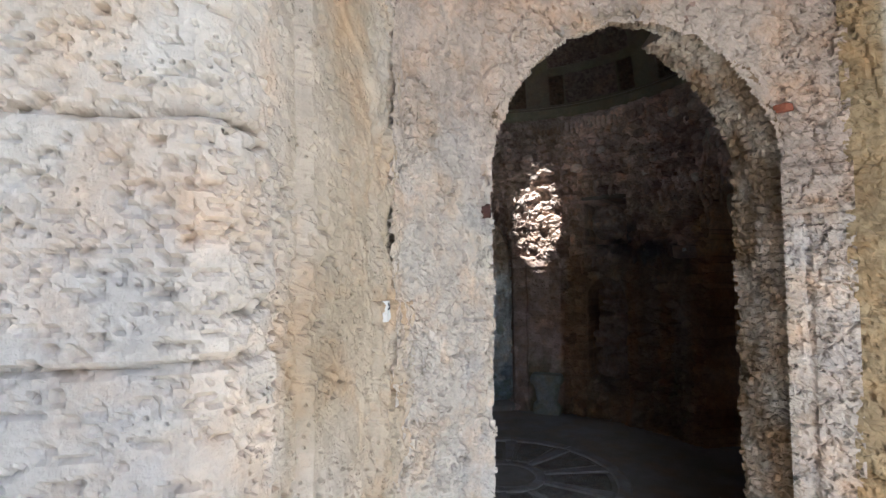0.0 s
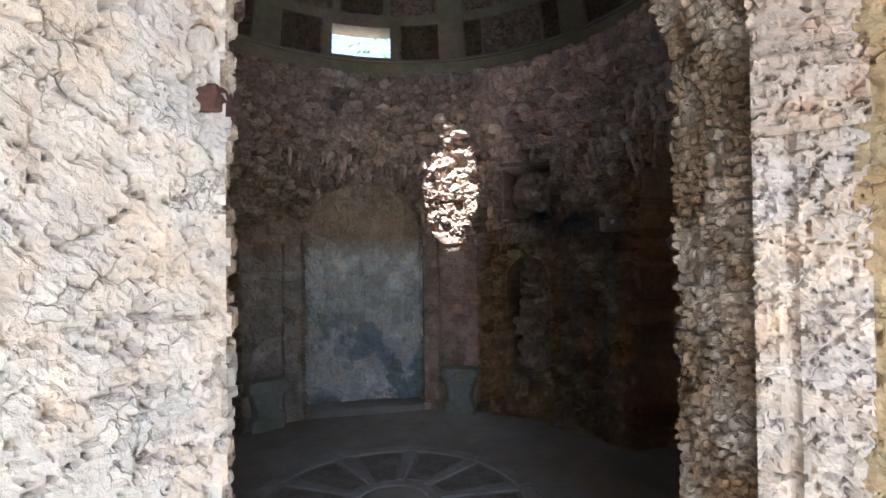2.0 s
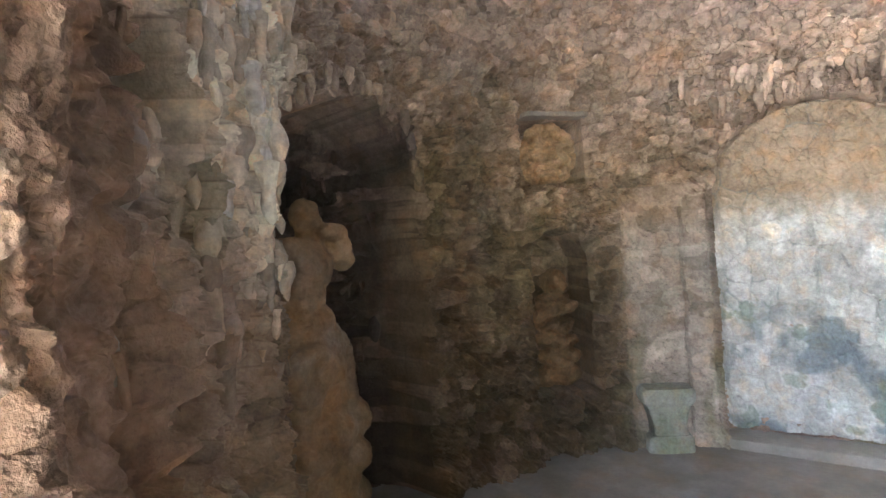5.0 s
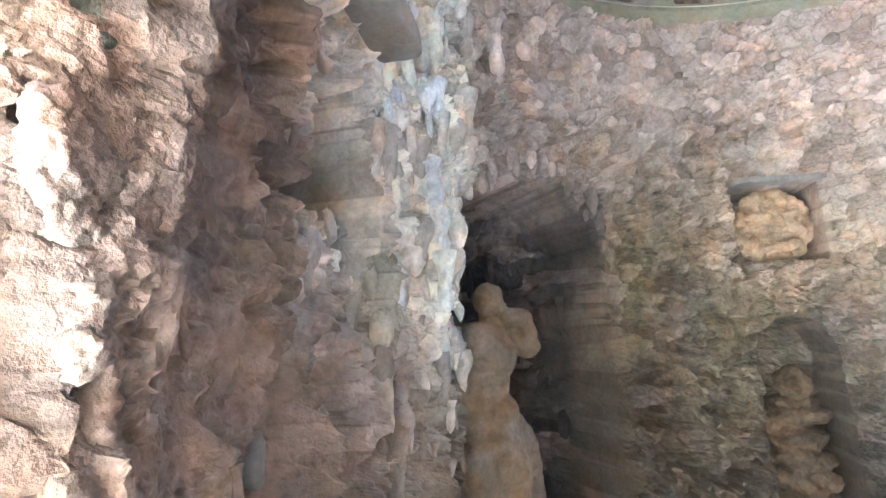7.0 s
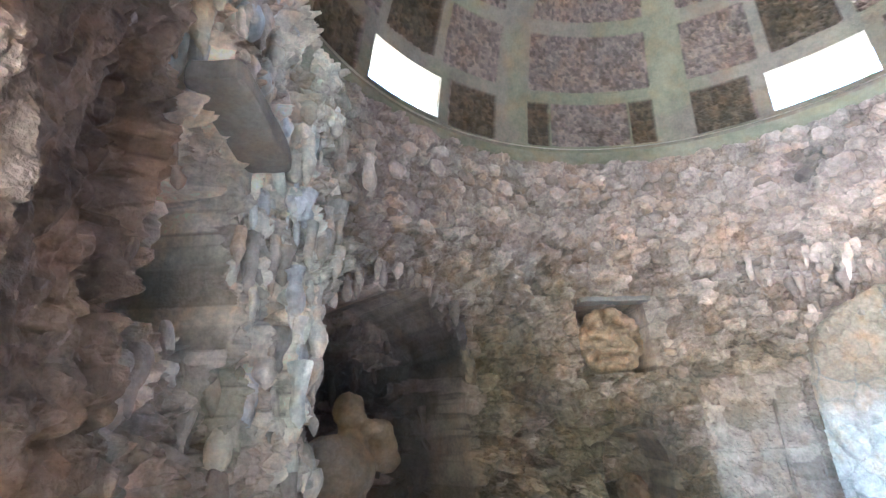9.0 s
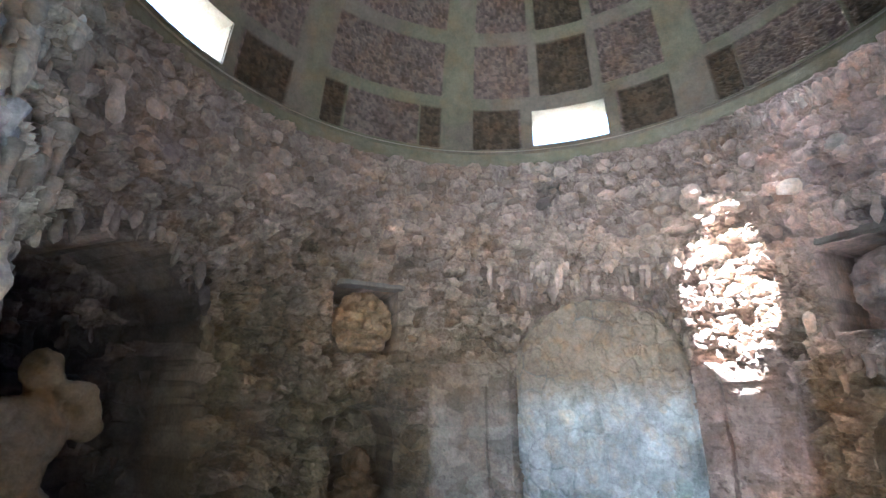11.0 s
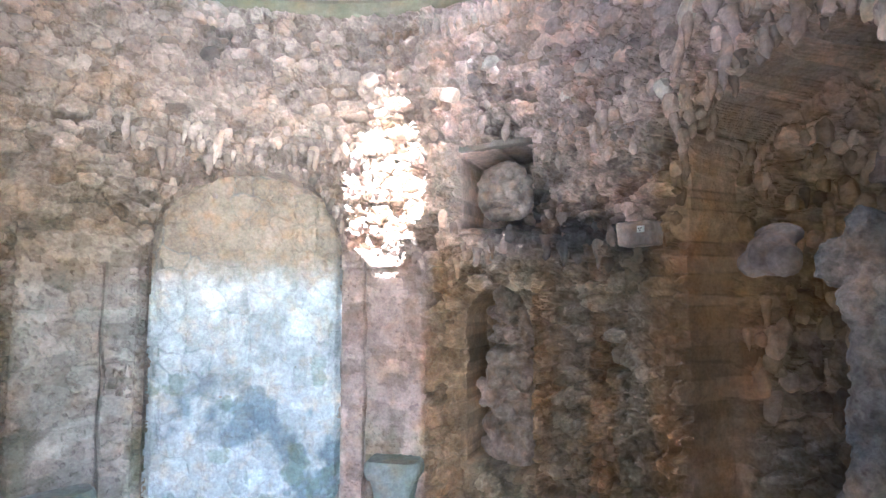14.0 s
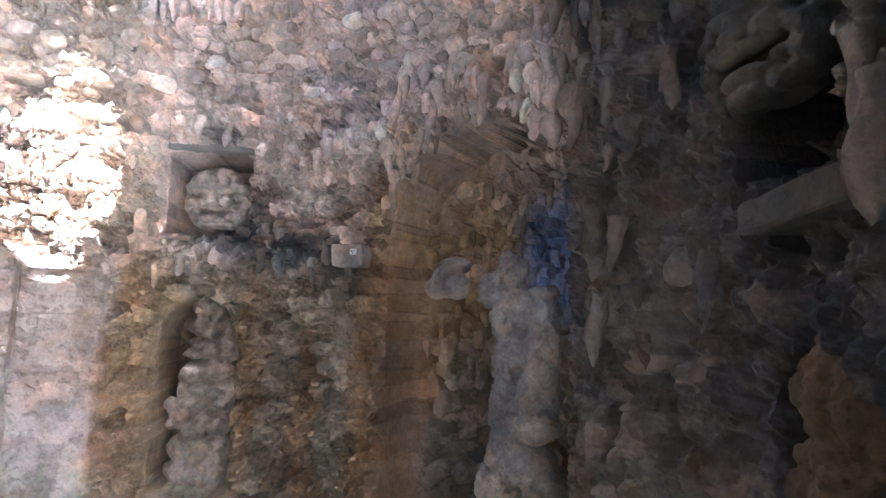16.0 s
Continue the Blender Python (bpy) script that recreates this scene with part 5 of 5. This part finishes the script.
# fringes of stalactites round the arches
for mid, half, spring, rise, n in ((-0.8, 0.585, 1.74, 0.52, 44), (92.5, 0.54, 1.80, 0.52, 46), (-96.2, 0.575, 1.86, 0.52, 50)):
    for k in range(n):
        a = math.pi * (k + rnd.random()) / n
        x, z = half * 1.02 * math.cos(a), spring + (rise + 0.01) * math.sin(a)
        long = rnd.uniform(0.06, 0.13) if mid > -50 and mid < 50 else rnd.uniform(0.07, 0.16)
        if rnd.random() < 0.45:
            set_stone(rnd.choice(DRIPS), mid + math.degrees(x / RW), z + 0.05, (rnd.uniform(0.018, 0.034), 0.03, long), 0.012, 9, rnd.uniform(0.75, 1.0))
        else:
            set_stone(rnd.choice(ROCKS), mid + math.degrees(x / RW), z + 0.02, (rnd.uniform(0.02, 0.038), 0.035, long * rnd.uniform(0.35, 0.5)), 0.01, 14, rnd.uniform(0.9, 1.15))
# hanging crust
for k in range(760):
    zone = rnd.random()
    if zone < 0.25:
        phi, z, long = rnd.uniform(-84, -34), rnd.choice((rnd.uniform(1.62, 1.95), rnd.uniform(2.15, 2.6))), rnd.uniform(0.06, 0.16)
    elif zone < 0.40:
        phi, z, long = rnd.uniform(-22, 24), rnd.uniform(2.28, 2.5), rnd.uniform(0.08, 0.16)
    elif zone < 0.55:
        phi, z, long = rnd.uniform(-122, -80), rnd.uniform(2.2, 2.75), rnd.uniform(0.1, 0.25)
    elif zone < 0.86:
        phi, z, long = rnd.uniform(100, 141), rnd.uniform(1.2, 3.0), rnd.uniform(0.08, 0.26)
    else:
        phi, z, long = rnd.uniform(-164, -116), rnd.uniform(1.4, 2.9), rnd.uniform(0.1, 0.3)
    if in_opening(phi, z - long * 0.7, 0.0) or in_opening(phi, z, 0.0):
        continue
    wide = rnd.uniform(0.022, 0.045) * (1.3 if abs(phi) > 100 else 1.0)
    if rnd.random() < (0.85 if abs(phi) > 98 else 0.45):
        set_stone(rnd.choice(DRIPS), phi, z, (wide * 0.8, wide, long), 0.006, 9, rnd.uniform(0.85, 1.2))
    else:
        set_stone(rnd.choice(ROCKS), phi, z, (wide * rnd.uniform(0.8, 1.3), wide, long * rnd.uniform(0.3, 0.5)), -0.004, 16, rnd.uniform(0.85, 1.2))
for k in range(46):
    phi, z, long = rnd.uniform(139, 158), rnd.uniform(1.1, 2.5), rnd.uniform(0.025, 0.09)
    wide = rnd.uniform(0.008, 0.016)
    set_stone(rnd.choice(DRIPS), phi, z, (wide, wide, long), 0.0, 12, rnd.uniform(0.9, 1.2))
# fine crust of the grotto beside the statue niche
for k in range(210):
    phi, z, long = rnd.uniform(107, 144), rnd.uniform(1.0, 3.1), rnd.uniform(0.05, 0.15)
    if in_opening(phi, z - long * 0.7, 0.0) or in_opening(phi, z, 0.0):
        continue
    wide = rnd.uniform(0.011, 0.024)
    if rnd.random() < 0.6:
        set_stone(rnd.choice(DRIPS), phi, z, (wide, wide * 1.3, long), 0.008, 12, rnd.uniform(0.75, 1.3))
    else:
        set_stone(rnd.choice(ROCKS), phi, z, (wide * 1.3, wide * 1.3, long * 0.5), 0.004, 18, rnd.uniform(0.75, 1.25))
# stones and drips inside the statue niches
for mid, n in ((-96.2, 230), (92.5, 90)):
    for k in range(n):
        phi, z = mid + rnd.uniform(-14.5, 14.5), rnd.uniform(0.9, 2.15)
        w = rnd.uniform(0.022, 0.05)
        if rnd.random() < 0.7:
            set_stone(rnd.choice(ROCKS), phi, z, (w, w, w * rnd.uniform(0.9, 2.2)), 0.008, 20, rnd.uniform(0.85, 1.1))
        else:
            set_stone(rnd.choice(DRIPS), phi, z, (w * 0.6, w * 0.7, w * rnd.uniform(2.5, 4.5)), 0.004, 10, rnd.uniform(0.85, 1.1))

# ---- tree outside the window above the relief ----
tree = new("tree")
tree.matrix_world = HOUSE @ pose(0.2, 6.2, 0)
tagged(tree, "leafy green tree standing outside behind the building", "tree")
bm = bmesh.new()
rows = []
for k in range(9):
    t = k / 8
    w = 0.16 * (1 - 0.75 * t) + 0.02
    c = Vector((0.12 * math.sin(3 * t), 0.1 * math.cos(4 * t), 4.2 * t - 0.02))
    rows.append([bm.verts.new(c + Vector((w * math.cos(a), w * math.sin(a), 0))) for a in (2 * math.pi * i / 9 for i in range(9))])
for a, b in zip(rows, rows[1:]):
    for i in range(9):
        bm.faces.new((a[i], a[(i + 1) % 9], b[(i + 1) % 9], b[i]))
part("trunk", bm, stone("bark", (0.16, 0.12, 0.08), vary=0.5, patch=6.0), tree, "grey-brown trunk")
M_LEAF, leaf_nt, leaf_b = nodes_of("leaf")
leaf_b.inputs["Base Color"].default_value = (0.09, 0.14, 0.035, 1)
leaf_b.inputs["Roughness"].default_value = 0.55
leaf_b.inputs["Transmission Weight"].default_value = 0.0
lr = random.Random(5)
verts, faces = [], []
for k in range(2600):
    clump = lr.randrange(40)
    cr = random.Random(clump * 17 + 1)
    c = Vector((cr.gauss(0, 0.75), cr.gauss(0, 0.6), 4.0 + cr.gauss(0, 0.75)))
    c += Vector((lr.gauss(0, 0.2), lr.gauss(0, 0.2), lr.gauss(0, 0.2)))
    q = Euler((lr.uniform(0, 6.3), lr.uniform(0, 6.3), lr.uniform(0, 6.3))).to_matrix()
    size, n = lr.uniform(0.04, 0.07), len(verts)
    for x, y, zz in ((0, -1, 0), (0.45, -0.2, 0.12), (0.3, 0.6, 0.1), (0, 1.1, -0.1), (-0.3, 0.6, 0.1), (-0.45, -0.2, 0.12)):
        verts.append(c + q @ Vector((x, y, zz)) * size)
    faces += [(n, n + 1, n + 2, n + 3), (n, n + 3, n + 4, n + 5)]
me = bpy.data.meshes.new("crown")
me.from_pydata(verts, [], faces)
me.materials.append(M_LEAF)
crown = new("crown", me)
crown.parent = tree
tagged(crown, "loose green leaves")

# ---- small white tags fixed to the stone ----
M_TAG, tag_nt, tag_b = nodes_of("white tag")
tag_b.inputs["Base Color"].default_value, tag_b.inputs["Roughness"].default_value = (0.82, 0.81, 0.78, 1), 0.55
M_INK, ink_nt, ink_b = nodes_of("dark print")
ink_b.inputs["Base Color"].default_value, ink_b.inputs["Roughness"].default_value = (0.05, 0.05, 0.055, 1), 0.7


def plate(outline, thick):
    """A thin plate from its outline (x, z), with its front towards -y."""
    bm = bmesh.new()
    front = [bm.verts.new((x, -thick, z)) for x, z in outline]
    back = [bm.verts.new((x, 0.03, z)) for x, z in outline]
    bm.faces.new(front)
    for k in range(len(outline)):
        n = (k + 1) % len(outline)
        bm.faces.new((front[k], front[n], back[n], back[k]))
    bmesh.ops.recalc_face_normals(bm, faces=bm.faces[:])
    return bm


tag = new("wall_tag")
tag.matrix_world = HOUSE @ pose(-0.985, -2.51, 1.45, 0, 0, 68.7) @ pose(0, -0.025, 0)
tagged(tag, "small white bell-shaped tag stuck on the pale stone ledge", "tag")
part("bell", plate([(-0.014, -0.026), (0.0, -0.024), (0.013, -0.019), (0.012, -0.006), (0.005, 0.004), (-0.005, 0.004), (-0.012, -0.008)], 0.004), M_TAG, tag)
part("strip", plate([(-0.009, 0.003), (0.008, 0.004), (0.009, 0.026), (-0.010, 0.025)], 0.003), M_TAG, tag)
for x, z, h in ((-0.003, 0.018, 0.008), (0.004, 0.011, 0.012), (-0.005, 0.006, 0.006)):
    part("print", plate([(x - 0.002, z - h / 2), (x + 0.0015, z - h / 2), (x + 0.002, z + h / 2), (x - 0.0015, z + h / 2)], 0.0055), M_INK, tag, "dark smudged print")

label_plate = new("number_plate")
label_plate.matrix_world = at_wall(-76.0, 1.842, 1.74)
tagged(label_plate, "tiny white plate fixed on the grey stone capital", "plate")
part("plate", plate([(-0.018, -0.014), (0.016, -0.014), (0.017, 0.015), (-0.017, 0.016)], 0.004), M_TAG, label_plate)
for x, z in ((-0.007, 0.004), (0.006, 0.005), (0.0, -0.006)):
    part("dot", plate([(x - 0.003, z - 0.003), (x + 0.003, z - 0.003), (x + 0.003, z + 0.003), (x - 0.003, z + 0.003)], 0.0055), M_INK, label_plate, "dark dot")
